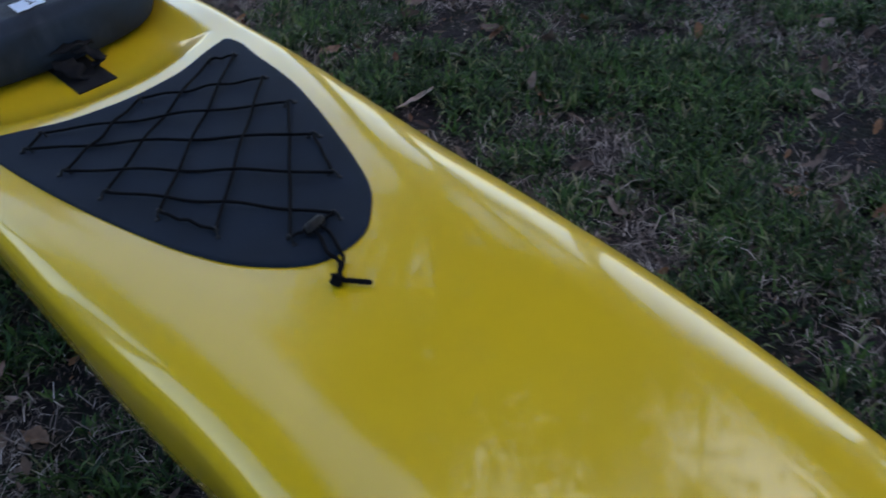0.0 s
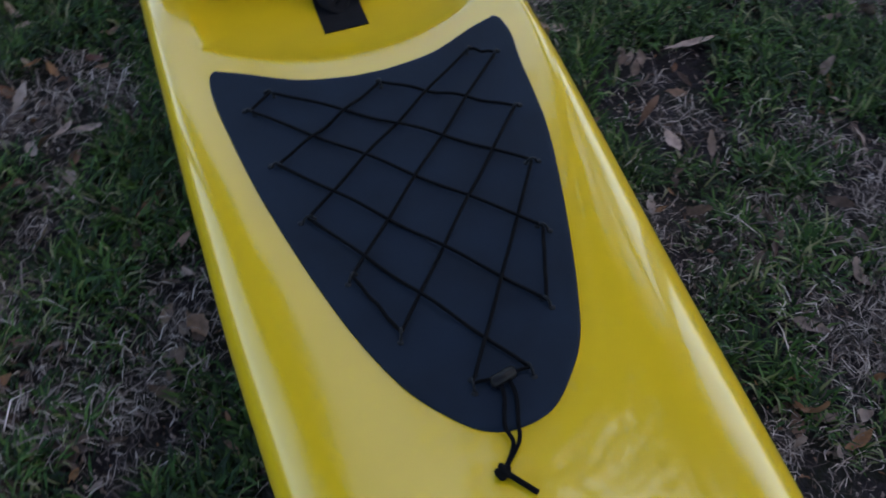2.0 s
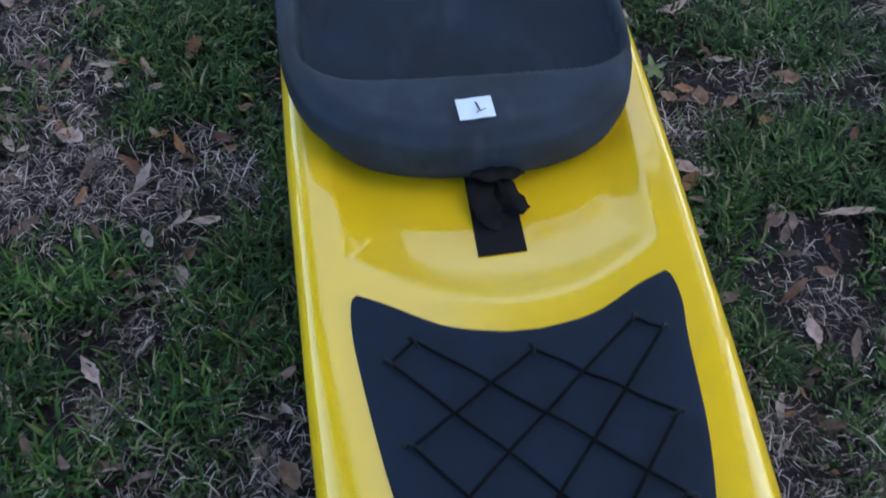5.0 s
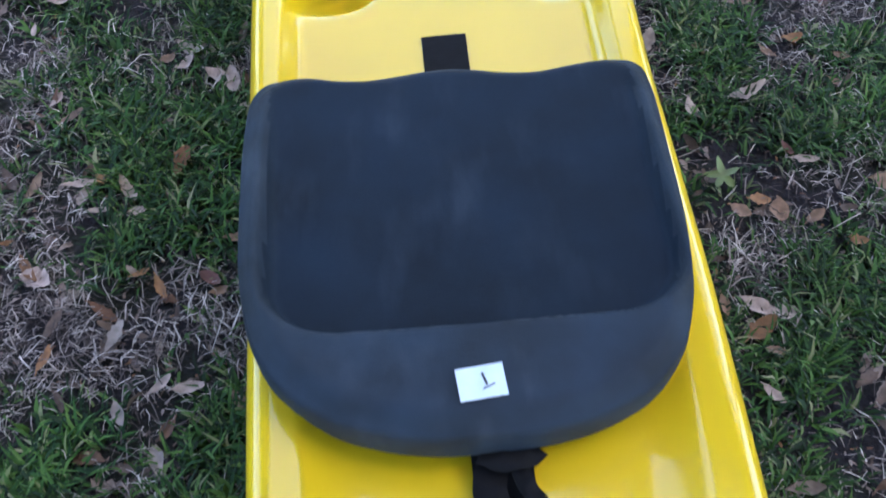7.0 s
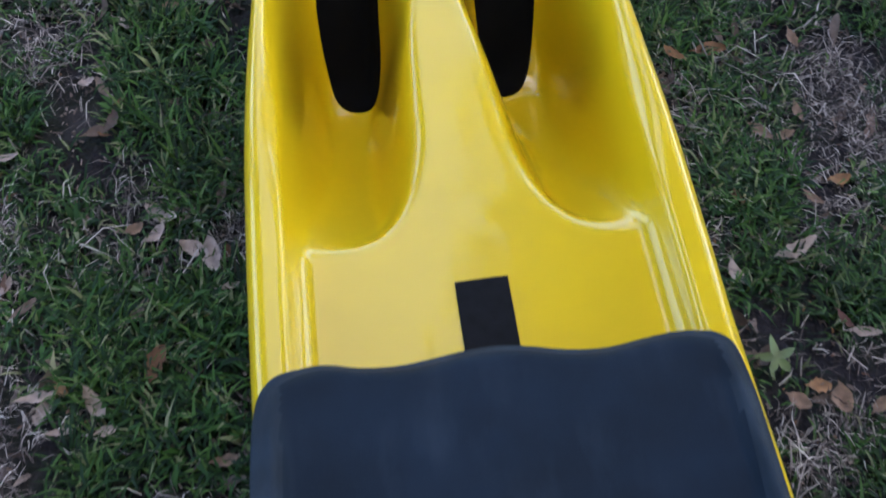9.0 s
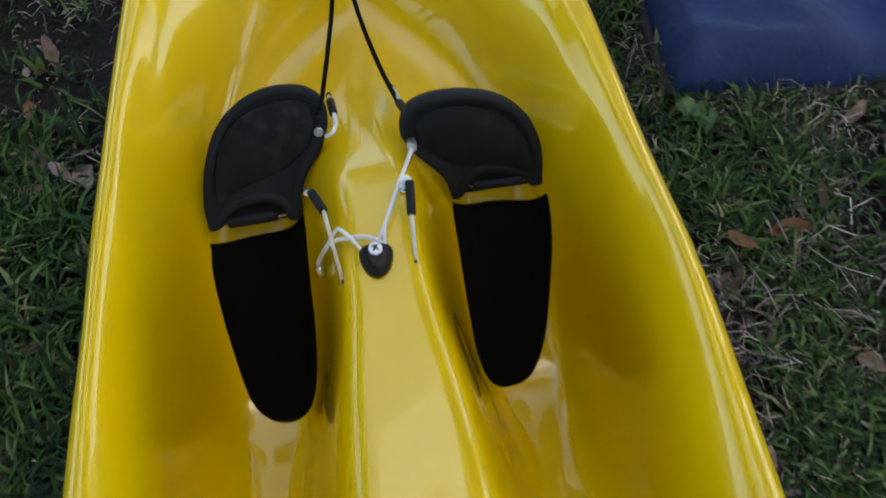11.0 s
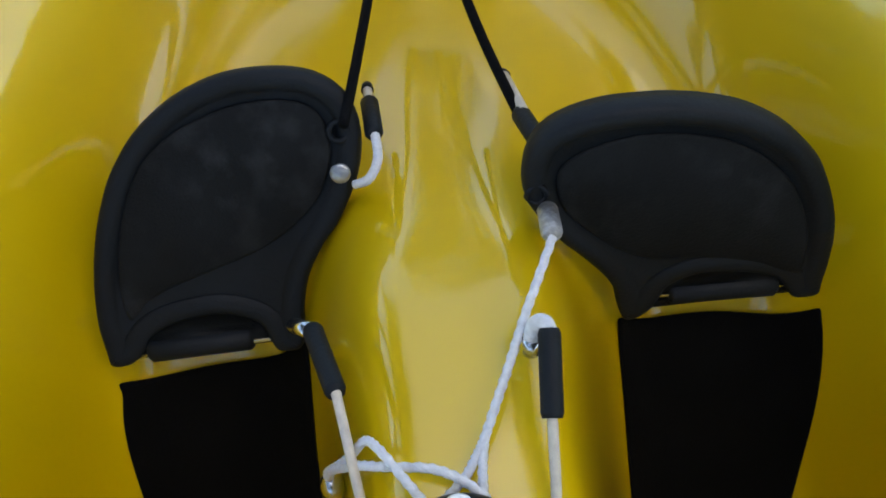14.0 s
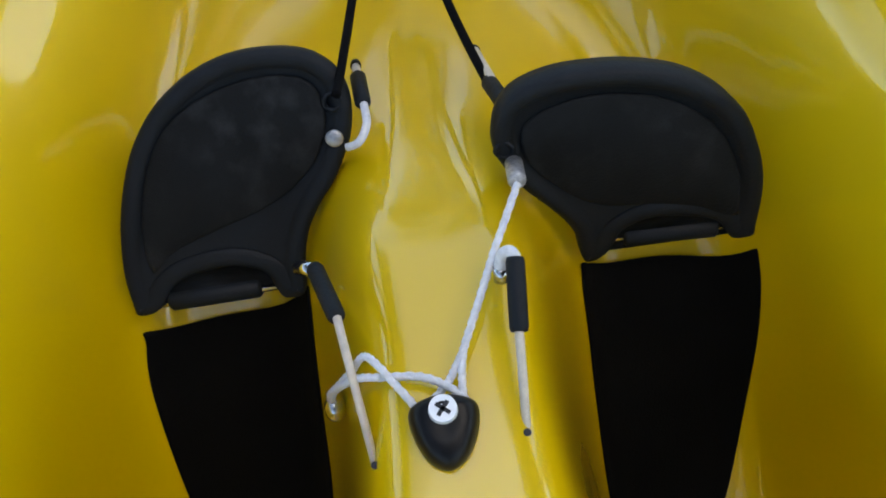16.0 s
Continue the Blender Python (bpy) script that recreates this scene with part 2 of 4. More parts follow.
def disc(centre, outline, rings, place, drop):
    """A sheet bounded by a closed outline (star-shaped round its centre), in the given radial steps, with a rim that turns down.
    place(x, y, f) gives the height of its top."""
    verts, faces = [], []
    n = len(outline)
    cx, cy = centre
    verts.append((cx, cy, place(cx, cy, 0.0)))
    for f in rings:
        for x, y in outline:
            px, py = cx + (x - cx) * f, cy + (y - cy) * f
            verts.append((px, py, place(px, py, f)))
    for x, y in outline:
        verts.append((x, y, place(x, y, 1.0) - drop))
    for k in range(n):
        faces.append((0, 1 + k, 1 + (k + 1) % n))
    for r in range(len(rings)):
        for k in range(n):
            a, b = 1 + r * n + k, 1 + r * n + (k + 1) % n
            faces.append((a, a + n, b + n, b))
    return verts, faces


def outline2(points, steps=8):
    return [(p.x, p.y) for p in curve_through([(x, y, 0) for x, y in points], steps, True)]


# ---- the form of the kayak: heights of its deck, cockpit and foot wells ----
HALF = [(-2.05, 0.012), (-1.8, 0.085), (-1.4, 0.200), (-1.0, 0.243), (-0.6, 0.252), (-0.2, 0.257), (0.1, 0.263), (0.3, 0.270), (0.6, 0.276), (0.9, 0.279), (1.05, 0.277), (1.28, 0.262), (1.4, 0.250), (1.5, 0.240), (1.6, 0.228), (1.75, 0.206), (2.3, 0.130), (3.0, 0.048), (3.4, 0.010)]
TOP = [(-2.05, 0.47), (-1.6, 0.55), (-1.1, 0.598), (-0.65, 0.603), (-0.47, 0.593), (-0.3, 0.582), (-0.1, 0.565), (0.02, 0.554), (0.15, 0.545), (0.3, 0.528), (0.5, 0.513), (0.8, 0.503), (1.1, 0.497), (1.4, 0.490), (1.7, 0.495), (2.4, 0.53), (3.4, 0.56)]
SLIM = [(-2.05, 0.0), (-1.4, 0.026), (-1.0, 0.034), (-0.8, 0.036), (-0.66, 0.033), (-0.54, 0.024), (-0.4, 0.014), (-0.23, 0.007), (-0.1, 0.003), (0.05, 0.0), (0.5, 0.0), (3.4, 0.0)]
KEEL = [(-2.05, 0.44), (-1.8, 0.33), (-1.2, 0.225), (-0.4, 0.18), (1.4, 0.160), (2.2, 0.20), (2.9, 0.30), (3.4, 0.52)]
INNER = [(-0.1, 0.195), (0.07, 0.200), (0.15, 0.206), (0.3, 0.214), (0.5, 0.228), (0.7, 0.235), (0.9, 0.235), (1.1, 0.231), (1.24, 0.227), (1.36, 0.220), (1.47, 0.211), (1.55, 0.196), (1.63, 0.176), (1.70, 0.142), (1.75, 0.098), (1.785, 0.03), (1.8, 0.0)]
LEDGE = [(-0.1, 0.548), (0.0, 0.543), (0.06, 0.5375), (0.3, 0.511), (0.6, 0.478), (0.82, 0.4645), (0.95, 0.462), (1.2, 0.462), (1.31, 0.459), (1.37, 0.4545), (1.405, 0.4485), (1.46, 0.424), (1.55, 0.395), (1.62, 0.374), (1.8, 0.340)]
HUMP = [(0.80, 0.60), (0.868, 0.20), (0.878, 0.145), (0.89, 0.118), (0.91, 0.097), (0.95, 0.075), (1.0, 0.063), (1.1, 0.060), (1.2, 0.057), (1.28, 0.049), (1.34, 0.045), (1.42, 0.046), (1.5, 0.042), (1.8, 0.04)]
WELL = [(0.80, 0.47), (0.866, 0.4645), (0.88, 0.4575), (0.90, 0.442), (0.95, 0.401), (1.05, 0.325), (1.13, 0.277), (1.2, 0.241), (1.25, 0.224), (1.285, 0.222), (1.33, 0.254), (1.41, 0.332), (1.5, 0.366), (1.6, 0.362), (1.8, 0.340)]


def half_width(x, y):
    """Half of the beam; the hull is a little uneven from side to side."""
    right = (np.asarray(x) > 0) * (0.006 * ss(0.35, 0.65, y) + 0.006 * ss(0.55, 0.75, y) * ss(1.32, 1.1, y) + 0.003 * ss(1.2, 1.45, y)) * ss(2.4, 1.7, y)
    left = (np.asarray(x) <= 0) * (lerp(SLIM, y) - 0.006 * ss(1.25, 1.4, y) * ss(2.4, 1.7, y))
    return lerp(HALF, y) - right - left - 0.003 * ss(1.2, 1.45, y) * ss(2.4, 1.7, y)


def inward(x, y):
    """Distance from the middle, counted larger where the rim is wider."""
    return np.abs(x) + ss(0.0, 0.12, x) * (0.013 * ss(0.35, 0.65, y) + 0.022 * ss(1.2, 1.55, y))


def rim_and_ledge(x, y):
    """Height of the rolled rim and of the plain floor inside it."""
    ax = np.abs(x)
    w, top = half_width(x, y), lerp(TOP, y)
    aft = ss(0.0, -0.55, y)
    roll = np.minimum(0.034 - 0.008 * ss(0.5, 0.7, y) + 0.086 * aft, w * 0.9)
    d = np.clip((w - ax) / roll, 0, 1)
    rear = ss(0.15, -0.15, y) * 1.0
    outer = top - np.minimum(0.034 + 0.027 * aft, w * 0.5) * (1 - np.sqrt(np.clip(1 - (1 - d) ** 2.3, 0, 1))) + 0.006 * rear * (1 - (ax / np.maximum(w, 0.01)) ** 2)
    inner = np.maximum(lerp(INNER, np.clip(y, -0.1, 1.8)), 0)
    slope = np.abs(lerp(INNER, np.clip(y + 0.005, -0.1, 1.8)) - lerp(INNER, np.clip(y - 0.005, -0.1, 1.8))) / 0.01
    s = np.minimum((inner - inward(x, y)) / np.sqrt(1 + slope**2), (y - (-0.026 + 0.083 * (x / 0.2) ** 2)) * 0.60)
    s = np.where(y > 1.8, -1, s)
    wide = 0.033 + 0.029 * ss(0.5, 0.15, y) + 0.085 * ss(1.46, 1.72, y) * 1.35
    c = np.clip(s / wide, 0, 1)
    soft = 0.16 - 0.09 * ss(0.5, 0.65, y)
    c = 1 - (1 - c * c / (c + soft) * (1 + soft)) ** 2
    return outer * (1 - c) + lerp(LEDGE, np.clip(y, -0.1, 1.8)) * c


def foot_well(x, y):
    """How deep the two foot wells are pressed into that floor."""
    ax, yy = inward(x, y), np.clip(y, 0.8, 1.8)
    inner = np.maximum(lerp(INNER, np.clip(y, -0.1, 1.8)), 0)
    hx = np.abs(x + 0.011 * ss(0.8, 1.5, y))
    side = 0.022 + 0.030 * ss(0.88, 1.02, yy) - 0.022 * ss(1.02, 1.30, yy) + 0.05 * ss(1.42, 1.54, yy)
    wall = np.clip((inner - ax) / (0.085 - 0.032 * ss(1.05, 1.28, y) - 0.020 * ss(0.0, 0.12, x) * ss(1.15, 1.32, y)), 0, 1)
    wall = 1 - (1 - wall * wall / (wall + 0.05) * 1.05) ** 3
    front = ss(1.42, 1.52, yy)
    m = wall * ss(0, 1, (hx - lerp(HUMP, yy) * (1 - 0.75 * front)) / (side + 0.040 * front))
    return m * np.minimum(lerp(WELL, yy) - lerp(LEDGE, yy), 0) * (y > 0.8) * (inner > ax)


# soft fillets: the wells are averaged over two small rings of places
FILLET = [(0.0, 0.0)] + [(r * math.cos(k * math.pi / 4 + r * 60), r * math.sin(k * math.pi / 4 + r * 60)) for r in (0.006, 0.0115) for k in range(8)]


def deck(x, y):
    """Height of the kayak's upper surface at x, y."""
    x, y = np.asarray(x, float), np.asarray(y, float)
    z = rim_and_ledge(x, y)
    if np.any(y > 1.2):
        f, k = np.array(FILLET), 3.6 * (ss(1.25, 1.5, y) * ss(1.95, 1.8, y) * ss(0, 0.04, half_width(x, y) - np.abs(x)))[..., None]
        z = rim_and_ledge(x[..., None] + k * f[:, 0], y[..., None] + k * f[:, 1]).mean(-1)
    if np.any(y > 0.78):
        f, k = np.array(FILLET), 1 + 1.3 * ss(0.90, 1.05, y)[..., None]
        z = z + foot_well(x[..., None] + k * f[:, 0], y[..., None] + k * f[:, 1]).mean(-1)
    return z


def ground_z(x, y):
    return -0.0605 * x - 0.002


# ---- ground ----

def ground_sheet():
    ys = np.concatenate([[-400, -120, -40, -15, -7], np.arange(-4, 5.01, 0.1), [8, 16, 40, 120, 400]])
    xs = np.concatenate([[-400, -120, -40, -15, -7], np.arange(-4, 5.01, 0.1), [8, 16, 40, 120, 400]])
    verts = []
    for y in ys:
        for x in xs:
            near = max(0.0, 1 - max(abs(x), abs(y)) / 7)
            verts.append((x, y, ground_z(max(-7, min(7, x)), y) + near * 0.012 * noise.fractal((x * 2.1, y * 2.1, 0), 1, 2, 3) - 0.004))
    n = len(xs)
    faces = [(j * n + i, j * n + i + 1, (j + 1) * n + i + 1, (j + 1) * n + i) for j in range(len(ys) - 1) for i in range(n - 1)]
    ob = mesh_object("ground", verts, faces, SOIL)
    tagged(ob, "dark bare soil of a thin patchy lawn", "ground", kind="structure")


ground_sheet()


# where grass grows thick, and where it is worn down to straw and soil: x, y, reach
LUSH_WEST = [(-0.76, 1.44, 0.06), (-0.73, 0.36, 0.05), (-0.69, 0.12, 0.05), (-0.65, 0.06, 0.09), (-0.63, -0.21, 0.06), (-0.63, 0.40, 0.09), (-0.60, 0.73, 0.04), (-0.57, 0.89, 0.06), (-0.54, -0.41, 0.06), (-0.48, 0.96, 0.11), (-0.48, 1.46, 0.07), (-0.48, 1.70, 0.07), (-0.46, 0.14, 0.08), (-0.45, 1.40, 0.10), (-0.39, 0.36, 0.08), (-0.38, -0.01, 0.06), (-0.38, 1.03, 0.07), (-0.37, -0.32, 0.05), (-0.33, 0.22, 0.09), (-0.28, -0.18, 0.05)]
LUSH_EAST = [(0.47, 1.57, 0.06), (0.52, 1.35, 0.07), (0.54, 0.16, 0.04), (0.56, 1.20, 0.06), (0.58, 0.44, 0.06), (0.59, -0.05, 0.06), (0.59, 1.07, 0.05), (0.61, -0.24, 0.06), (0.61, 0.58, 0.06), (0.63, -0.38, 0.05), (0.63, 1.21, 0.05), (0.69, 0.95, 0.06), (0.76, -0.52, 0.05), (0.77, 0.57, 0.08), (0.81, -0.13, 0.07), (0.86, 1.14, 0.06), (0.88, 0.03, 0.08), (0.92, 0.97, 0.09), (0.94, 0.40, 0.07), (0.97, 0.67, 0.05), (1.04, -0.35, 0.06), (1.06, -0.19, 0.08), (1.26, 0.27, 0.11), (1.41, 0.14, 0.14)]
WORN_WEST = [(-0.82, 1.00, 0.07), (-0.77, 1.20, 0.06), (-0.76, 0.55, 0.07), (-0.72, 0.84, 0.08), (-0.70, -0.12, 0.06), (-0.64, 0.64, 0.05), (-0.60, 0.11, 0.05), (-0.60, 0.59, 0.08), (-0.57, -0.13, 0.12), (-0.56, 0.27, 0.04), (-0.51, 0.59, 0.09), (-0.47, 0.62, 0.08), (-0.40, -0.18, 0.06), (-0.39, 0.58, 0.05), (-0.37, 1.18, 0.04), (-0.36, 0.01, 0.05)]
WORN_EAST = [(0.52, 0.65, 0.05), (0.55, -0.47, 0.04), (0.56, -0.06, 0.07), (0.57, 1.09, 0.06), (0.59, 0.81, 0.04), (0.69, 1.17, 0.08), (0.71, -0.37, 0.05), (0.72, 0.22, 0.09), (0.72, 0.50, 0.06), (0.77, -0.31, 0.06), (0.78, 0.43, 0.10), (0.80, 1.41, 0.09), (0.81, 0.49, 0.07), (0.85, 1.27, 0.07), (1.04, -0.06, 0.08)]


def spots(west, east, x, y):
    """How near a place is to one of the patches, from 0 to 1."""
    if abs(x) > 1.7 or abs(y - 0.6) > 1.4:
        return 0.0
    return math.exp(-min(((x - a) ** 2 + (y - b) ** 2) / (r * r * 1.5) for a, b, r in (west if x < 0 else east)))


def cover(x, y):
    """How thick the grass grows, from 0 (bare) to 1."""
    v = noise.fractal((x * 3.3 + 5, y * 3.3, 0.3), 1, 2, 4) * 0.75 + 0.25 * noise.noise((x * 0.9 + 2, y * 0.9 + 1, 4.0)) + 0.32
    v += 0.75 * spots(LUSH_WEST, LUSH_EAST, x, y) - 0.55 * spots(WORN_WEST, WORN_EAST, x, y) + 0.6 * noise.noise((x * 17, y * 17, 1.7))
    return min(0.9, max(0.015, v))


def dryness(x, y):
    """Where dead stalks gather."""
    v = 0.18 + 0.9 * noise.fractal((x * 3.1 - 4, y * 3.1 + 2, 7.3), 1, 2, 3) + 0.5 * noise.noise((x * 12, y * 12, 5.1))
    v += 0.65 * spots(WORN_WEST, WORN_EAST, x, y) - 0.45 * spots(LUSH_WEST, LUSH_EAST, x, y)
    return min(1.0, max(0.05, v + (0.08 if x > 0 else 0.0)))


def big_mesh(name, verts, quads, tris, mat, label, category):
    """One mesh of stuff from arrays of places, four-cornered and three-cornered faces."""
    me = bpy.data.meshes.new(name)
    nv, nq, nt = len(verts), len(quads), len(tris)
    me.vertices.add(nv)
    me.vertices.foreach_set("co", np.asarray(verts, np.float32).ravel())
    me.loops.add(4 * nq + 3 * nt)
    me.loops.foreach_set("vertex_index", np.concatenate([np.asarray(quads, np.int32).ravel(), np.asarray(tris, np.int32).ravel()]))
    me.polygons.add(nq + nt)
    me.polygons.foreach_set("loop_start", np.concatenate([np.arange(nq) * 4, 4 * nq + np.arange(nt) * 3]).astype(np.int32))
    me.update(calc_edges=True)
    me.materials.append(mat)
    me.shade_smooth()
    tagged(new(name, me), label, category, kind="stuff")


def blades(name, count, spread, mat, label, category, length, width, flat, kind, seed):
    """Single blades round the kayak, thinning out with distance. kind: what governs where they grow."""
    rng = np.random.default_rng(seed)
    near, far = spread
    tuft, loose = {"grass": (13, 0.011), "dead": (6, 0.018), "crumb": (3, 0.018)}[kind]
    cs = []
    while len(cs) * tuft < count:
        cx, cy = 0.35 + rng.uniform(-far, far), 0.6 + rng.uniform(-far, far)
        d = math.hypot((cx - 0.35), (cy - 0.6) * 0.8)
        if d > near and rng.random() > math.exp(-((d - near) / (0.38 * (far - near))) ** 2):
            continue
        k = cover(cx, cy)
        if rng.random() < {"grass": k, "dead": dryness(cx, cy), "crumb": 1.0 - 0.6 * k}[kind]:
            cs.append((cx, cy, k))
    c = np.repeat(np.array(cs), tuft, axis=0)
    n = len(c)
    u = rng.uniform
    ox, oy = rng.normal(0, loose, n), rng.normal(0, loose, n)
    x, y = c[:, 0] + ox, c[:, 1] + oy
    tall = (0.55 + 0.6 * c[:, 2]) if kind == "grass" else 1.0
    # grass blades fan outwards from the middle of their tuft
    az = np.arctan2(oy, ox) + rng.normal(0, 0.8, n) if kind == "grass" else u(0, 2 * math.pi, n)
    ln, w, lean = u(*length, n) * tall, u(*width, n), u(*flat, n)
    bend = u(-0.9, 0.9, n) if kind != "grass" else u(-0.35, 0.35, n)
    dx, dy, ex, ey = np.cos(az), np.sin(az), np.cos(az + bend), np.sin(az + bend)
    sx, sy = -dy * w / 2, dx * w / 2
    z = ground_z(x, y) + u(0, 0.004, n) + (u(0, 0.014, n) if kind == "dead" else u(0, 0.006, n) if kind == "crumb" else 0)
    m = 0.55 * ln
    l2 = np.minimum(lean * 1.5, 1.9)
    h1, r1 = m * np.cos(lean * 0.7), m * np.sin(lean * 0.7)
    h2, r2 = h1 + (ln - m) * np.cos(l2), (ln - m) * np.sin(l2)
    mx, my = x + dx * r1, y + dy * r1
    v = np.stack([np.stack(p, -1) for p in ((x - sx, y - sy, z), (x + sx, y + sy, z), (mx - sx * 0.9, my - sy * 0.9, z + h1), (mx + sx * 0.9, my + sy * 0.9, z + h1), (mx + ex * r2, my + ey * r2, np.maximum(z + h2, z + 0.002)))], 1)
    i = np.arange(n)[:, None] * 5
    big_mesh(name, v.reshape(-1, 3), i + [0, 1, 3, 2], i + [2, 3, 4], mat, label, category)


blades("grass", 150000, (1.6, 3.0), GRASS, "thin uneven green lawn grass", "grass", (0.026, 0.078), (0.0028, 0.0066), (0.50, 1.45), "grass", 3)
blades("grass", 70000, (3.0, 8.5), GRASS, "rough lawn grass farther off", "grass", (0.03, 0.07), (0.006, 0.012), (0.4, 1.3), "grass", 9)
blades("dead_grass", 110000, (1.6, 3.2), STRAW, "pale dry dead grass lying flat", "dead grass", (0.012, 0.055), (0.0009, 0.0024), (1.2, 1.62), "dead", 5)
blades("dry_stalks", 2600, (1.7, 3.0), STRAW, "long pale dry grass stalks on the lawn", "dry stalks", (0.05, 0.13), (0.0012, 0.0030), (1.35, 1.6), "dead", 15)
blades("leaf_crumbs", 34000, (1.7, 3.4), LEAF, "broken brown leaf crumbs on the soil", "leaf crumbs", (0.004, 0.017), (0.0015, 0.006), (1.2, 1.65), "crumb", 6)


def leaf_shape(length, width, curl, lobes=0.0, seed=0):
    """Points and faces of one dry leaf with a folded midrib and a wavy edge, from its stalk at the origin along +x."""
    rng = random.Random(seed)
    n = 8
    verts, faces = [], []
    fold, side = rng.uniform(0.05, 0.55), rng.uniform(-0.25, 0.25)
    wave = [rng.uniform(-0.10, 0.16) for _ in range(2 * n + 2)]
    for i in range(n + 1):
        t = i / n
        w = width / 2 * (math.sin(math.pi * min(1, t * 0.93 + 0.03)) ** 0.8) * (1 + lobes * (0.55 if i % 2 else -0.35)) * rng.uniform(0.86, 1.1) + 0.0004
        bend = curl * length * (t - 0.5) ** 2
        off = side * length * (t - 0.4) ** 2
        verts += [(t * length, off - w, bend + w * fold + wave[2 * i] * width), (t * length, off, bend - 0.04 * width), (t * length, off + w, bend + w * fold * 0.8 + wave[2 * i + 1] * width)]
    for i in range(n):
        a = 3 * i
        faces += [(a, a + 3, a + 4, a + 1), (a + 1, a + 4, a + 5, a + 2)]
    k = len(verts)
    verts += [(-0.16 * length, 0.0006, 0.004), (-0.16 * length, -0.0006, 0.004)]
    faces.append((k, k + 1, 0, 2))
    return verts, faces


def litter(count, area, seed):
    rng = random.Random(seed)
    verts, faces = [], []
    while count > 0:
        x, y = rng.uniform(area[0], area[1]), rng.uniform(area[2], area[3])
        if rng.random() > 1.05 - 0.8 * cover(x, y):
            continue
        for _ in range(rng.choice((1, 1, 2, 3, 5))):
            count -= 1
            px, py = x + rng.gauss(0, 0.03), y + rng.gauss(0, 0.03)
            big = rng.random() ** 1.4
            length = 0.020 + 0.052 * big
            v, f = leaf_shape(length, rng.uniform(0.26, 0.50) * length, rng.uniform(-0.6, 1.0), rng.choice((0, 0, 0, 0.2, 0.4)), rng.random())
            m = pose(px, py, ground_z(px, py) + rng.uniform(0.006, 0.026), rng.gauss(0, 26), rng.gauss(0, 22), rng.uniform(0, 360))
            i = len(verts)
            verts += [m @ Vector(p) for p in v]
            faces += [tuple(k + i for k in q) for q in f]
    ob = mesh_object("leaf_litter", verts, faces, LEAF)
    tagged(ob, "scattered small dry brown oak leaves", "leaf litter", kind="stuff")


litter(3600, (-1.9, 2.6, -1.9, 3.3), 21)
litter(1500, (-4.5, 6.0, -4.5, 7.5), 22)


# ---- unseen trees round the lawn, which the gloss of the deck mirrors; some only block sky light ----
BARK = material("oak_bark", (0.09, 0.07, 0.055), rough=0.95, vary=0.4, scale=18.0, bump=0.9, bump_scale=30.0, bump_distance=0.03)
CROWN = mixed("oak_leaves", [(0.0, (0.025, 0.05, 0.012)), (0.5, (0.045, 0.085, 0.02)), (1.0, (0.08, 0.12, 0.035))], 3.0, rough=0.55, by="island", bump=0.05)


def tree(x, y, height, reach, seed, leaves=9000):
    rng = random.Random(seed)
    thing = new("oak_tree")
    thing.location = (x, y, ground_z(max(-7, min(7, x)), y) - 0.05)
    tagged(thing, "out-of-view spreading live oak with dark green crown and grey bark", "tree", group="oaks round the lawn")
    fork = height * 0.32
    bm = tube(curve_through([(0, 0, 0), (0.05, 0.02, fork * 0.5), (0.0, 0.08, fork), (0.1, 0.0, height * 0.62)], 6), [0.26 - 0.010 * i for i in range(19)], 12)
    tips = []
    for k in range(11):
        a, up = k * 2.4 + rng.uniform(-0.4, 0.4), rng.uniform(0.25, 1.0)
        r = reach * rng.uniform(0.55, 1.0) * math.sqrt(1.05 - 0.6 * up)
        end = Vector((r * math.cos(a), r * math.sin(a), fork + (height - fork) * up * 0.92))
        start = Vector((0, 0.05, fork * rng.uniform(0.85, 1.5)))
        mid = start.lerp(end, 0.5) + Vector((rng.uniform(-0.3, 0.3), rng.uniform(-0.3, 0.3), 0.35))
        c = curve_through([start, mid, end], 7)
        limb = tube(c, [0.10 * (1 - 0.9 * i / (len(c) - 1)) + 0.006 for i in range(len(c))], 7)
        me = bpy.data.meshes.new("limb")
        limb.to_mesh(me)
        limb.free()
        bm.from_mesh(me)
        bpy.data.meshes.remove(me)
        tips += [(p, 0.35 + 0.5 * i / len(c)) for i, p in enumerate(c) if i > 5]
    part("trunk", bm, BARK, thing, "grey furrowed bark")
    verts, faces = [], []
    clumps = [(p + Vector((rng.gauss(0, 0.35), rng.gauss(0, 0.35), rng.gauss(0, 0.25))), rng.uniform(0.2, 0.5)) for p, _ in tips for _ in range(2)]
    for i in range(leaves):
        c, r = rng.choice(clumps)
        p = c + Vector((rng.gauss(0, r), rng.gauss(0, r), rng.gauss(0, r * 0.6)))
        m = Matrix.Translation(p) @ pose(0, 0, 0, rng.uniform(-60, 60), rng.uniform(-60, 60), rng.uniform(0, 360))
        l, w = rng.uniform(0.07, 0.15), rng.uniform(0.03, 0.06)
        k = len(verts)
        verts += [m @ Vector(q) for q in ((0, 0, 0), (l * 0.5, -w, 0.01), (l, 0, 0), (l * 0.5, w, 0.01))]
        faces.append((k, k + 1, k + 2, k + 3))
    mesh_object("crown", verts, faces, CROWN, thing, "dense small dark green leaves", smooth=False)


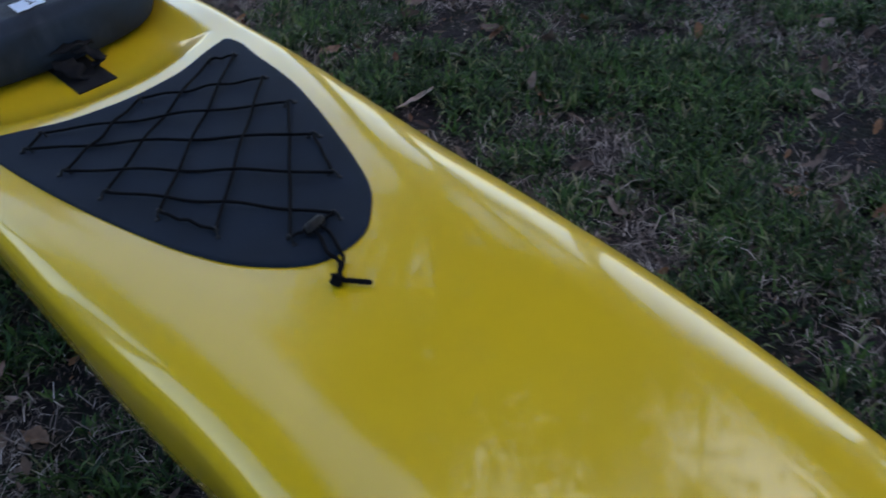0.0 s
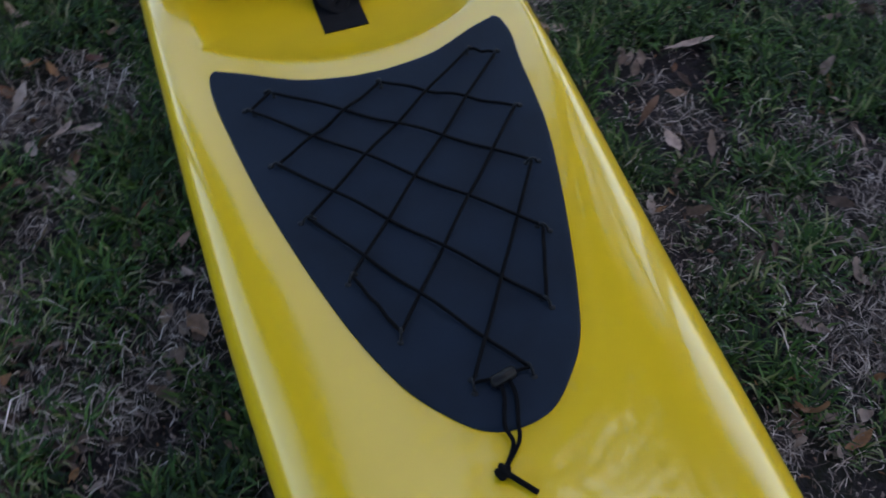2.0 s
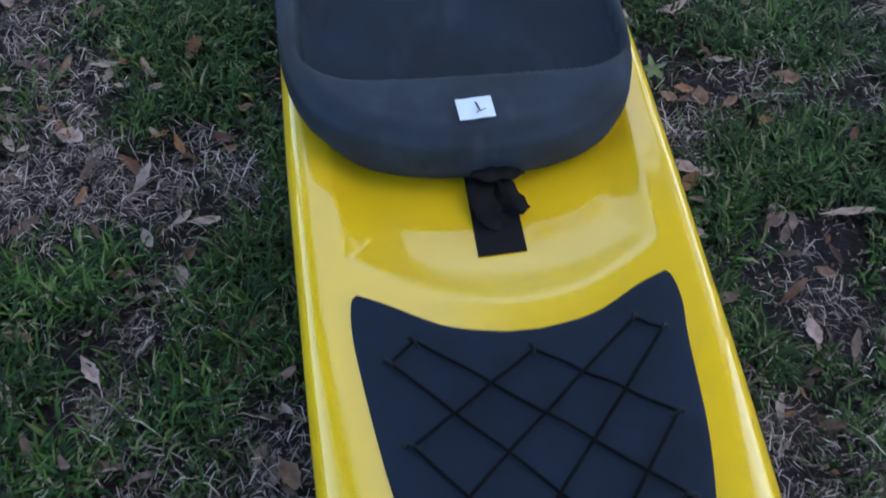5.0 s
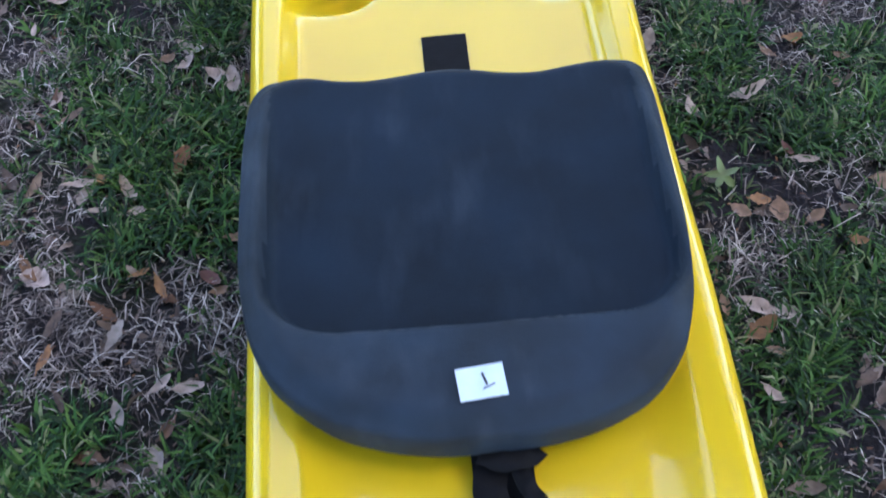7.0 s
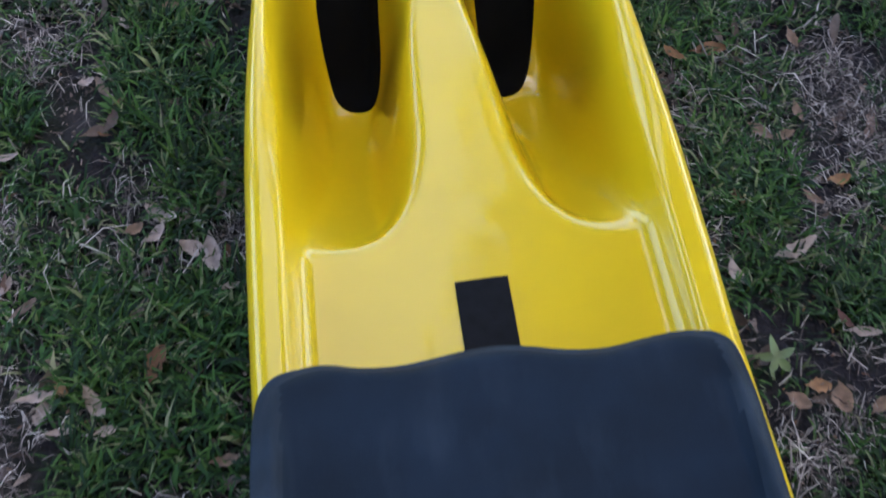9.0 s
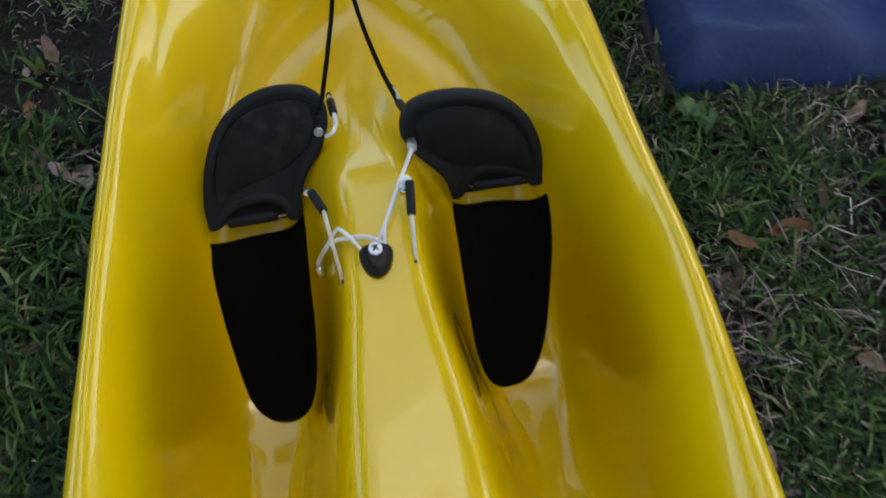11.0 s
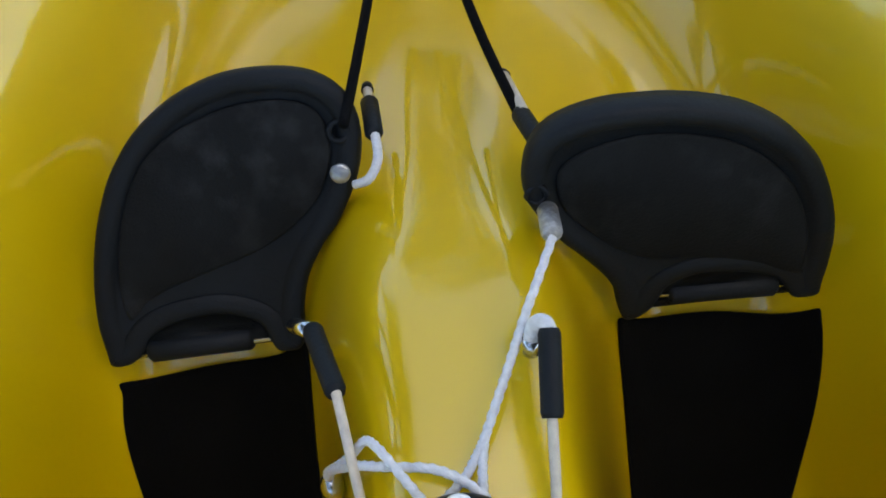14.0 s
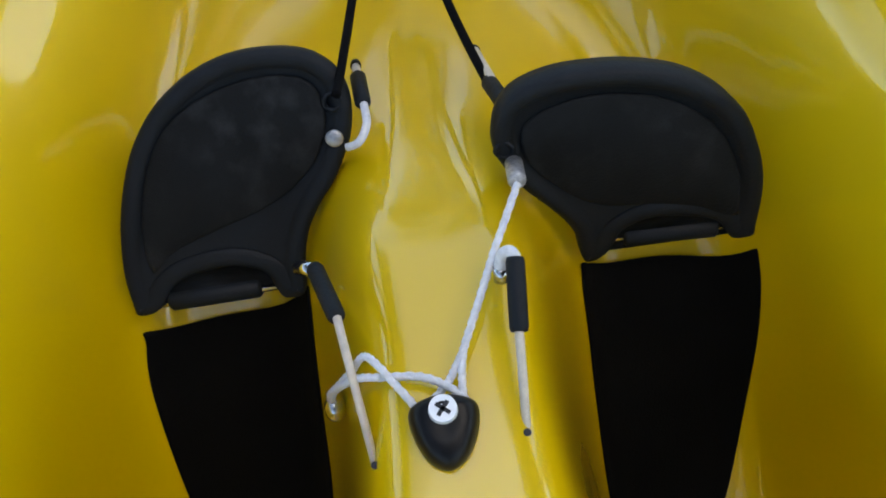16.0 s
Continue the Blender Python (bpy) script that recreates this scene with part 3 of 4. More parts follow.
tree(3.4, 4.3, 11.5, 4.1, 1, 24000)
tree(-4.7, 4.4, 9.5, 3.0, 10, 16000)
tree(0.6, 15.0, 9.5, 4.0, 11, 12000)
tree(6.6, 3.4, 11.5, 3.4, 2, 16000)
tree(8.4, 0.2, 10.0, 3.6, 3, 12000)
# next six: added out of view to block sky light overhead, behind and beside
tree(0.9, -2.9, 11.0, 4.5, 12, 46000)
tree(-0.6, -8.4, 10.0, 3.8, 14, 10000)
tree(5.4, -4.6, 9.5, 3.4, 4, 14000)
tree(-6.4, 0.2, 9.5, 3.4, 5, 14000)
tree(-5.0, -4.4, 9.5, 3.4, 8, 14000)
tree(6.2, -1.2, 9.5, 3.0, 9, 12000)
tree(8.6, 8.6, 11.0, 3.8, 7, 10000)
tree(-6.5, 9.5, 10.0, 3.6, 13, 10000)


# ---- the kayak ----
kayak = new("kayak")
tagged(kayak, "glossy yellow sit-on-top kayak resting on low timber trestles", "kayak")


def kayak_shell():
    ys = np.concatenate([np.arange(-2.05, -0.66, 0.05), np.arange(-0.65, -0.06, 0.02), np.arange(-0.05, 1.7499, 0.005), np.arange(1.75, 3.39, 0.05), [3.4]])
    k = np.linspace(-1, 1, 121)
    us = np.sign(k) * (1 - (1 - np.abs(k)) ** 1.25) * 0.9999
    depth = np.linspace(0, 1, 13)[1:]
    rows = []
    for y in ys:
        w, wr = float(half_width(-1, y)), float(half_width(1, y))
        x = us * np.where(us > 0, wr, w)
        z = deck(x, np.full_like(x, y))
        zs, zk = float(z[0]), min(float(lerp(KEEL, y)), float(z[0]) - 0.005)
        th = depth * math.pi / 2
        hx, hz = np.cos(th) ** 0.50, zs - (zs - zk) * np.sin(th) ** 1.15
        right = [(hx[i] * wr, y, hz[i]) for i in range(len(th))]
        left = [(-hx[i] * w, y, hz[i]) for i in range(len(th) - 1)][::-1]
        rows.append([(x[i], y, z[i]) for i in range(len(x))] + right + left)
    n = len(rows[0])
    verts = [p for r in rows for p in r]
    faces = [(j * n + i, (j + 1) * n + i, (j + 1) * n + (i + 1) % n, j * n + (i + 1) % n) for j in range(len(rows) - 1) for i in range(n)]
    faces += [tuple(range(n)), tuple((len(rows) - 1) * n + i for i in range(n))[::-1]]
    faces = [f[::-1] for f in faces]
    mesh_object("hull", verts, faces, GELCOAT, kayak, "moulded glossy yellow hull and deck with seat and foot wells")


kayak_shell()


def dz(x, y):
    return float(deck(x, y))


def deck_pad():
    half = [(0.03, -0.0665), (0.09, -0.052), (0.15, -0.017), (0.180, -0.001), (0.189, 0.002), (0.1955, -0.010), (0.197, -0.045), (0.192, -0.10), (0.178, -0.215), (0.160, -0.305), (0.139, -0.39), (0.117, -0.466), (0.092, -0.531), (0.065, -0.571), (0.035, -0.600), (0.0, -0.609)]

    def sway(x, y):
        """The pad's tail leans a little to one side."""
        return x + (0.0035 * float(ss(-0.08, -0.25, y)) + 0.0035 * float(ss(-0.42, -0.56, y))) * min(1.0, abs(x) / 0.03 + 0.5) + (0.003 if x > 0.15 and y > -0.06 else 0.0)

    line = outline2([(sway(x, y), y) for x, y in [(0.0, -0.0680)] + half + [(-x, y) for x, y in half[-2::-1]]], 6)
    lift = 0.0045
    verts, faces = disc((0, -0.28), line, [0.08, 0.2, 0.33, 0.46, 0.58, 0.70, 0.80, 0.89, 0.95, 0.98, 0.994, 1.0], lambda x, y, f: dz(x, y) + lift - (0.002 if f > 0.997 else 0.0005 if f > 0.99 else 0), 0.005)
    mesh_object("deck_pad", verts, faces, EVA, kayak, "dark navy-grey foam sheet with pointed tail")


deck_pad()

PEGS = [("A", -0.127, -0.073), ("L1", -0.157, -0.100), ("L2", -0.142, -0.205), ("L3", -0.126, -0.299), ("L4", -0.0995, -0.393), ("L5", -0.070, -0.478), ("R0", 0.132, -0.068), ("R9", 0.163, -0.085), ("R1", 0.151, -0.194), ("R2", 0.137, -0.289), ("R3", 0.113, -0.388), ("R5", 0.081, -0.483), ("T", 0.007, -0.099), ("BL", -0.021, -0.555), ("BR", 0.037, -0.554)]
AT = {n: (x, y) for n, x, y in PEGS}


def pegs():
    first = None
    for n, x, y in PEGS:
        out = math.atan2(y + 0.28, x)
        arch = [(0.006 * math.cos(a), 0, 0.0085 * math.sin(a)) for a in [math.pi * i / 8 for i in range(9)]]
        if first is None:
            bm = tube([Vector(p) for p in arch], 0.0016, 6)
            bmesh.ops.create_cone(bm, cap_ends=True, segments=10, radius1=0.004, radius2=0.003, depth=0.002, matrix=pose(0.0085, 0, 0.001))
            bmesh.ops.create_cone(bm, cap_ends=True, segments=10, radius1=0.0035, radius2=0.0025, depth=0.002, matrix=pose(-0.0065, 0, 0.001))
            first = part("cord_hook", bm, PLASTIC, kayak, "small black plastic cord hook")
            ob = first
        else:
            ob = new("cord_hook", first.data)
            ob.parent = kayak
            ob["label"] = "small black plastic cord hook"
        ob.matrix_basis = pose(x, y, dz(x, y) + 0.004, 0, 0, math.degrees(out))


pegs()


def bungee():
    order = "A L1 R3 R5 L2 T R1 L5 L4 R9 R0 L3 BR BL R2".split()
    pts = []
    for i, n in enumerate(order):
        (x0, y0), (x1, y1) = AT[n], AT[order[(i + 1) % len(order)]]
        steps = max(4, int(math.hypot(x1 - x0, y1 - y0) / 0.008))
        for k in range(steps):
            t = k / steps
            x, y = x0 + (x1 - x0) * t, y0 + (y1 - y0) * t
            # a slight slack in the short side runs
            bow = 0.004 * math.sin(math.pi * t)
            z = dz(x, y) + 0.0095 + (0.0025 * math.sin(t * math.pi * 5 + i)) * math.sin(math.pi * t)
            pts.append((x + bow * (y1 - y0) * 0.5, y - bow * (x1 - x0) * 0.5, z))
    part("bungee_cord", tube([Vector(p) for p in pts], 0.0020, 7, closed=True), CORD, kayak, "black shock cord laced criss-cross over the pad")
    # the cord lock and its two tails
    lx, ly = 0.008, -0.558
    z = dz(lx, ly) + 0.011
    bm = tube([Vector((lx - 0.013, ly - 0.003, z)), Vector((lx - 0.011, ly - 0.003, z)), Vector((lx + 0.011, ly + 0.003, z + 0.001)), Vector((lx + 0.013, ly + 0.003, z + 0.001))], [0.004, 0.0062, 0.0062, 0.004], 10)
    part("cord_lock", bm, KNOB, kayak, "small dark cord lock")
    kx, ky = -0.0225, -0.648
    for dx, sx in ((-0.004, -0.007), (0.004, 0.006)):
        p = [(lx + dx, ly, z), (lx + dx * 1.4, ly - 0.02, dz(lx, ly - 0.02) + 0.009), (sx, -0.606, dz(0, -0.606) + 0.009), (sx - 0.006 * (1 if dx > 0 else -0.3), -0.625, dz(0, -0.625) + 0.006), (kx, ky, dz(kx, ky) + 0.006)]
        part("cord_tail", tube(curve_through(p, 6), 0.0021, 7), CORD, kayak, "thin black cord tail")
    bm = bmesh.new()
    bmesh.ops.create_icosphere(bm, subdivisions=3, radius=0.0075)
    for v in bm.verts:
        v.co *= 1 + 0.16 * math.sin(v.co.x * 700 + v.co.z * 500)
    bmesh.ops.transform(bm, matrix=pose(kx, ky, dz(kx, ky) + 0.007, 20, 0, 30), verts=bm.verts)
    part("knot", bm, CORD, kayak, "black overhand knot")
    p = [(kx, ky, dz(kx, ky) + 0.007), (kx + 0.008, ky - 0.009, dz(kx, ky) + 0.006), (0.0, -0.675, dz(0, -0.675) + 0.005)]
    part("cord_end", tube(curve_through(p, 6), 0.0028, 7), CORD, kayak, "loose black cord end")


bungee()


def strap(x0, x1, y0, y1, label, skew=0.0):
    verts, faces = [], []
    n = 20
    for j in range(n + 1):
        y = y0 + (y1 - y0) * j / n
        for i, (u, up) in enumerate(((0, -0.001), (0.0, 0.002), (0.25, 0.0025), (0.5, 0.0025), (0.75, 0.0025), (1, 0.002), (1, -0.001))):
            x = x0 + (x1 - x0) * u
            yy = y + skew * u
            verts.append((x, yy, dz(x, yy) + up))
    for j in range(n):
        for i in range(6):
            a = j * 7 + i
            faces.append((a, a + 1, a + 8, a + 7))
    faces += [tuple(range(6, -1, -1)), tuple(n * 7 + i for i in range(7))]
    mesh_object("hook_and_loop_strap", verts, faces, VELCRO, kayak, label, smooth=False)


strap(-0.032, 0.031, 0.0555, 0.26, "black hook and loop strap stuck in the well", 0.004)
strap(-0.040, 0.023, 0.60, 0.8165, "black hook and loop strap stuck in the well", 0.002)


# ---- seat cushion ----
seat = new("seat_cushion")
tagged(seat, "thick charcoal foam seat cushion with raised rim in the kayak", "seat cushion")


def seat_body():
    cx = -0.010
    east = [(0.022, 0.707), (0.062, 0.698), (0.104, 0.694), (0.14, 0.698), (0.176, 0.702), (0.206, 0.700), (0.226, 0.692), (0.239, 0.674), (0.242, 0.63), (0.2405, 0.58), (0.238, 0.525), (0.235, 0.458), (0.2305, 0.405), (0.222, 0.347), (0.211, 0.303), (0.190, 0.253), (0.150, 0.212), (0.095, 0.188), (0.04, 0.178)]
    west = [(-0.062, 0.177), (-0.118, 0.187), (-0.175, 0.210), (-0.222, 0.251), (-0.247, 0.298), (-0.259, 0.345), (-0.2665, 0.40), (-0.269, 0.45), (-0.2705, 0.52), (-0.2705, 0.59), (-0.267, 0.655), (-0.257, 0.686), (-0.236, 0.703), (-0.198, 0.709), (-0.158, 0.702), (-0.117, 0.700), (-0.076, 0.705), (-0.047, 0.709)]
    line = outline2([(-0.012, 0.711)] + east + [(cx, 0.176)] + west, 7)
    cy = 0.47

    def basin(x, y):
        return float(lerp([(0.15, 0.576), (0.3, 0.562), (0.4, 0.551), (0.55, 0.541), (0.73, 0.536)], y)) + 0.008 * ((x - cx) / 0.22) ** 2

    def rim(y):
        return float(lerp([(0.15, 0.052), (0.30, 0.050), (0.45, 0.036), (0.6, 0.018), (0.68, 0.004), (0.75, 0.0)], y))

    def bowl(x, y):
        """0 in the hollow, 1 on the rim round it."""
        qx, qy = abs(x - cx + 0.001) - (0.231 - 0.085), abs(y - 0.66) - (0.36 - 0.085)
        d = math.hypot(max(qx, 0), max(qy, 0)) + min(max(qx, qy), 0) - 0.085
        return float(ss(-0.012, 0.006, d))

    verts, faces = [(cx, cy, basin(cx, cy))], []
    steps = [0.15, 0.3, 0.4, 0.48] + [0.52 + 0.0155 * i for i in range(30)] + [0.982, 0.992]
    n = len(line)
    for f in steps:
        for x, y in line:
            px, py = cx + (x - cx) * f, cy + (y - cy) * f
            edge = 0.018 * float(ss(0.89, 1.005, f)) ** 1.4
            lump = 0.0012 * noise.noise((px * 14, py * 14, 2))
            verts.append((px, py, basin(px, py) + rim(py) * bowl(px, py) - edge + lump))
    # the rounded outer side, which draws in towards its foot
    for f, k in ((1.0, 0.10), (1.006, 0.28), (1.006, 0.5), (0.992, 0.72), (0.965, 0.92), (0.93, 1.0)):
        for x, y in line:
            px, py = cx + (x - cx) * f, cy + (y - cy) * f
            top = basin(x, y) + rim(y) * bowl(x, y) - 0.018
            fx = px if abs(px) < 0.20 else math.copysign(0.20, px)
            foot = max(dz(fx, py), dz(px * 0.98, py)) + 0.003
            verts.append((px, py, top + (foot - top) * k))
    rows = len(steps) + 6
    for k in range(n):
        faces.append((0, 1 + (k + 1) % n, 1 + k))
    for r in range(rows - 1):
        for k in range(n):
            a, b = 1 + r * n + k, 1 + r * n + (k + 1) % n
            faces.append((a, b, b + n, a + n))
    ob = mesh_object("cushion", verts, faces, FOAM, seat, "charcoal foam, its scuffed rim coloured paler for skylight")
    # rim and outer side get the foam lightened for the sky's light
    ob.data.materials.append(SKYLIT_FOAM)
    for f in ob.data.polygons:
        x, y, _ = f.center
        if bowl(x, y) > 0.45 or f.index >= n * (len(steps) - 3):
            f.material_index = 1
    return basin, rim


BASIN, RIM = seat_body()


def seat_label():
    z0 = 0.6265
    m = pose(-0.0186, 0.2250, z0, 4.5, 0.0, 5.5)
    bm = bmesh.new()
    bmesh.ops.create_grid(bm, x_segments=10, y_segments=8, size=0.5)
    for v in bm.verts:
        v.co.x *= 0.047
        v.co.y *= 0.033
        v.co.z = 0.0006 + 0.0004 * math.sin(v.co.x * 250)
    bmesh.ops.transform(bm, matrix=m, verts=bm.verts)
    tape = part("label", bm, PAPER, seat, "white tape label with a hand-drawn letter T")
    for a, b, r in (((0.0020, 0.0090), (0.0050, -0.0035), 0.0013), ((0.0005, -0.0068), (0.0128, -0.0034), 0.0008)):
        pts = [m @ Vector((a[0] + (b[0] - a[0]) * t, a[1] + (b[1] - a[1]) * t, 0.0010)) for t in (0, 0.3, 0.7, 1)]
        part("letter_stroke", tube(pts, r, 6), INK_AND_RECESS, tape, "black pen stroke")


seat_label()


def seat_loop():
    """The loose black webbing bunched behind the cushion."""
    for pts, w in (([(-0.012, 0.168, 0.545), (-0.018, 0.140, 0.553), (-0.010, 0.118, 0.546), (-0.004, 0.112, 0.537), (0.002, 0.125, 0.535)], 0.034), ([(0.012, 0.170, 0.552), (0.018, 0.142, 0.562), (0.029, 0.124, 0.556), (0.036, 0.116, 0.548), (0.022, 0.128, 0.544)], 0.018), ([(-0.024, 0.176, 0.560), (0.0, 0.165, 0.566), (0.026, 0.170, 0.562), (0.036, 0.178, 0.556)], 0.022)):
        c = curve_through(pts, 8)
        bm = bmesh.new()
        rows = []
        for i, p in enumerate(c):
            d = (c[min(i + 1, len(c) - 1)] - c[max(i - 1, 0)]).normalized()
            s = d.cross(Vector((0, 0, 1)))
            s = (s.normalized() if s.length > 0.05 else Vector((1, 0, 0)))
            q = d.cross(s).normalized() * 0.0014
            wob = Vector((0, 0, 0.003 * math.sin(i * 0.7)))
            rows.append([bm.verts.new(p + s * w / 2 * k + q * e + wob * k) for k, e in ((-1, 1), (0, 1.6), (1, 1), (1, -1), (0, -0.4), (-1, -1))])
        for a, b in zip(rows, rows[1:]):
            for k in range(6):
                bm.faces.new((a[k], a[(k + 1) % 6], b[(k + 1) % 6], b[k]))
        bm.faces.new(rows[0][::-1])
        bm.faces.new(rows[-1])
        part("webbing_loop", bm, VELCRO, seat, "bunched loose black webbing")


seat_loop()


# ---- foot wells: heel pads, pedals, lines ----
def heel_pad(points, name_label):
    line = outline2(points, 6)
    cx, cy = sum(p[0] for p in line) / len(line), sum(p[1] for p in line) / len(line)
    verts, faces = disc((cx, cy), line, [0.15, 0.3, 0.45, 0.6, 0.75, 0.88, 0.95, 0.985, 1.0], lambda x, y, f: dz(x, y) + 0.005 - (0.003 if f > 0.99 else 0.0006 if f > 0.98 else 0), 0.006)
    mesh_object("heel_pad", verts, faces, BLACKFOAM, kayak, name_label)


heel_pad([(-0.177, 1.405), (-0.173, 1.413), (-0.132, 1.419), (-0.087, 1.419), (-0.081, 1.412), (-0.084, 1.366), (-0.087, 1.318), (-0.095, 1.281), (-0.107, 1.264), (-0.124, 1.258), (-0.145, 1.263), (-0.164, 1.286), (-0.175, 1.336), (-0.179, 1.380)], "long black foam heel pad")
heel_pad([(0.067, 1.412), (0.074, 1.4205), (0.118, 1.4225), (0.156, 1.4150), (0.163, 1.406), (0.1635, 1.364), (0.152, 1.308), (0.132, 1.273), (0.108, 1.263), (0.088, 1.268), (0.077, 1.290), (0.073, 1.328), (0.069, 1.376)], "long black foam heel pad")

# outlines of the two pedals and of their treads, from the hinge upwards
LEFT_PEDAL = [(-0.0537, 0.005), (-0.0545, 0.021), (-0.0521, 0.041), (-0.0476, 0.060), (-0.041, 0.078), (-0.0337, 0.092), (-0.0223, 0.1063), (-0.0067, 0.1184), (0.0078, 0.1255), (0.0227, 0.1294), (0.0394, 0.130), (0.0534, 0.128), (0.0635, 0.1233), (0.0709, 0.116), (0.075, 0.106), (0.0755, 0.0934), (0.0728, 0.081), (0.0684, 0.071), (0.0614, 0.0585), (0.0524, 0.0472), (0.0448, 0.0342), (0.0406, 0.0205), (0.0390, 0.006), (0.0369, -0.001), (0.0313, -0.0025), (0.0254, -0.0012), (0.0222, 0.005), (0.0180, 0.0140), (0.0045, 0.0192), (-0.0086, 0.0188), (-0.0222, 0.0159), (-0.0311, 0.0104), (-0.0366, 0.0025), (-0.0437, -0.0022), (-0.0522, -0.0022)]
LEFT_TREAD = [(-0.0389, 0.0213), (-0.0403, 0.0398), (-0.0359, 0.0612), (-0.029, 0.079), (-0.0199, 0.0936), (-0.0056, 0.1048), (0.0101, 0.1115), (0.0252, 0.1154), (0.0421, 0.1158), (0.0537, 0.1128), (0.060, 0.1061), (0.0621, 0.0934), (0.0588, 0.081), (0.0514, 0.0687), (0.0358, 0.0556), (0.0194, 0.0477), (0.0032, 0.0424), (-0.0187, 0.0348), (-0.0301, 0.0289)]
RIGHT_PEDAL = [(0.0561, -0.001), (0.0563, 0.007), (0.0565, 0.0208), (0.0553, 0.0381), (0.0514, 0.0549), (0.0441, 0.0742), (0.0363, 0.0867), (0.025, 0.0991), (0.0101, 0.1094), (-0.0036, 0.1148), (-0.0189, 0.1183), (-0.0339, 0.1194), (-0.0487, 0.1187), (-0.0614, 0.1152), (-0.0709, 0.1094), (-0.0768, 0.1011), (-0.080, 0.0887), (-0.0792, 0.0753), (-0.0753, 0.0656), (-0.0706, 0.057), (-0.0645, 0.0481), (-0.0545, 0.0367), (-0.0453, 0.025), (-0.0397, 0.0144), (-0.0369, 0.0016), (-0.0340, -0.0065), (-0.028, -0.0068), (-0.0218, -0.0016), (-0.0180, 0.0060), (-0.0140, 0.0140), (-0.001, 0.020), (0.0144, 0.0188), (0.0276, 0.0155), (0.0355, 0.0108), (0.0395, 0.0040), (0.0438, -0.0016), (0.0499, -0.0029)]
RIGHT_TREAD = [(-0.0652, 0.087), (-0.0662, 0.0783), (-0.0625, 0.0656), (-0.0501, 0.0506), (-0.0374, 0.0396), (-0.0222, 0.0325), (-0.0022, 0.031), (0.0213, 0.0255), (0.0400, 0.0161), (0.0441, 0.0190), (0.0434, 0.0363), (0.0386, 0.0533), (0.0304, 0.0698), (0.0163, 0.0847), (-0.0009, 0.0952), (-0.0192, 0.100), (-0.0368, 0.1007), (-0.052, 0.0969), (-0.0608, 0.0922)]


def pedal(hinge, tilt, outline, treadline, roller, pin, name_label):
    """A kidney-shaped foot pedal: a plate with a raised rolled rim, a tread, a hinge roller with a steel pin, and its fittings."""
    base = new("foot_pedal")
    base.parent = kayak
    base["label"] = name_label
    base.matrix_basis = pose(*hinge, tilt, 0, 0)
    line = outline2([(x, y - 0.07 * max(0.0, y - 0.06) * (tilt > 60)) for x, y in outline], 4)
    if sum(a[0] * b[1] - b[0] * a[1] for a, b in zip(line, line[1:] + line[:1])) > 0:
        line = line[::-1]
    n = len(line)
    # inward normals
    def inset(d):
        out = []
        for i in range(n):
            (x0, y0), (x1, y1) = line[i - 1], line[(i + 1) % n]
            tx, ty = x1 - x0, y1 - y0
            l = math.hypot(tx, ty) or 1
            out.append((line[i][0] + ty / l * d, line[i][1] - tx / l * d))
        return out
    rings = [(0.0012, -0.010), (0.0, -0.004), (0.0006, 0.0010), (0.0020, 0.0028), (0.0050, 0.0034), (0.0078, 0.0026), (0.0098, 0.0010), (0.0106, 0.0)]
    verts, faces = [], []
    for d, z in rings:
        ins = inset(d)
        for (x, y), (ox, oy) in zip(ins, line):
            low = float(ss(0.045, 0.0, oy))
            verts.append((x, y, z * (1 - 0.6 * low) if z > 0 else z))
    for r in range(len(rings) - 1):
        for k in range(n):
            a, b = r * n + k, r * n + (k + 1) % n
            faces.append((a, b, b + n, a + n))
    top = [(len(rings) - 1) * n + k for k in range(n)]
    bot = list(range(n))
    bm = bmesh.new()
    vs = [bm.verts.new(v) for v in verts]
    for f in faces:
        bm.faces.new([vs[i] for i in f])
    bmesh.ops.triangulate(bm, faces=[bm.faces.new([vs[i] for i in top]), bm.faces.new([vs[i] for i in bot[::-1]])])
    part("pedal_plate", bm, PLASTIC, base, "black plastic plate with raised rim")
    tl = outline2(treadline, 5)
    bm = bmesh.new()
    lo = [bm.verts.new((x, y, -0.001)) for x, y in tl]
    hi = [bm.verts.new((x, y, 0.0012)) for x, y in tl]
    cxm, cym = sum(p[0] for p in tl) / len(tl), sum(p[1] for p in tl) / len(tl)
    hi2 = [bm.verts.new((x + (cxm - x) * 0.03, y + (cym - y) * 0.03, 0.0018)) for x, y in tl]
    for k in range(len(tl)):
        q = (k + 1) % len(tl)
        bm.faces.new((lo[k], lo[q], hi[q], hi[k]))
        bm.faces.new((hi[k], hi[q], hi2[q], hi2[k]))
    bm.faces.new(hi2)
    bm.faces.new(lo[::-1])
    part("tread", bm, TREAD, base, "scuffed dark tread")
    (ra, rb), d = (Vector((*roller[0], -0.002)), Vector((*roller[1], -0.002))), 0.0018
    along = (rb - ra).normalized()
    part("hinge_roller", tube([ra, ra + along * d, rb - along * d, rb], [0.004, 0.0056, 0.0056, 0.004], 14), PLASTIC, base, "black hinge tube")
    part("hinge_pin", tube([Vector((*pin[0], -0.002)), Vector((*pin[1], -0.002))], 0.0022, 10), CHROME, base, "steel hinge pin")
    # the moulded socket above the pull line
    sx, sy = pin[2]
    ring = [Vector((sx + 0.0042 * math.cos(a), sy + 0.0042 * math.sin(a), 0.0026 + 0.0006 * math.sin(3 * a))) for a in [k * math.pi / 9 for k in range(18)]]
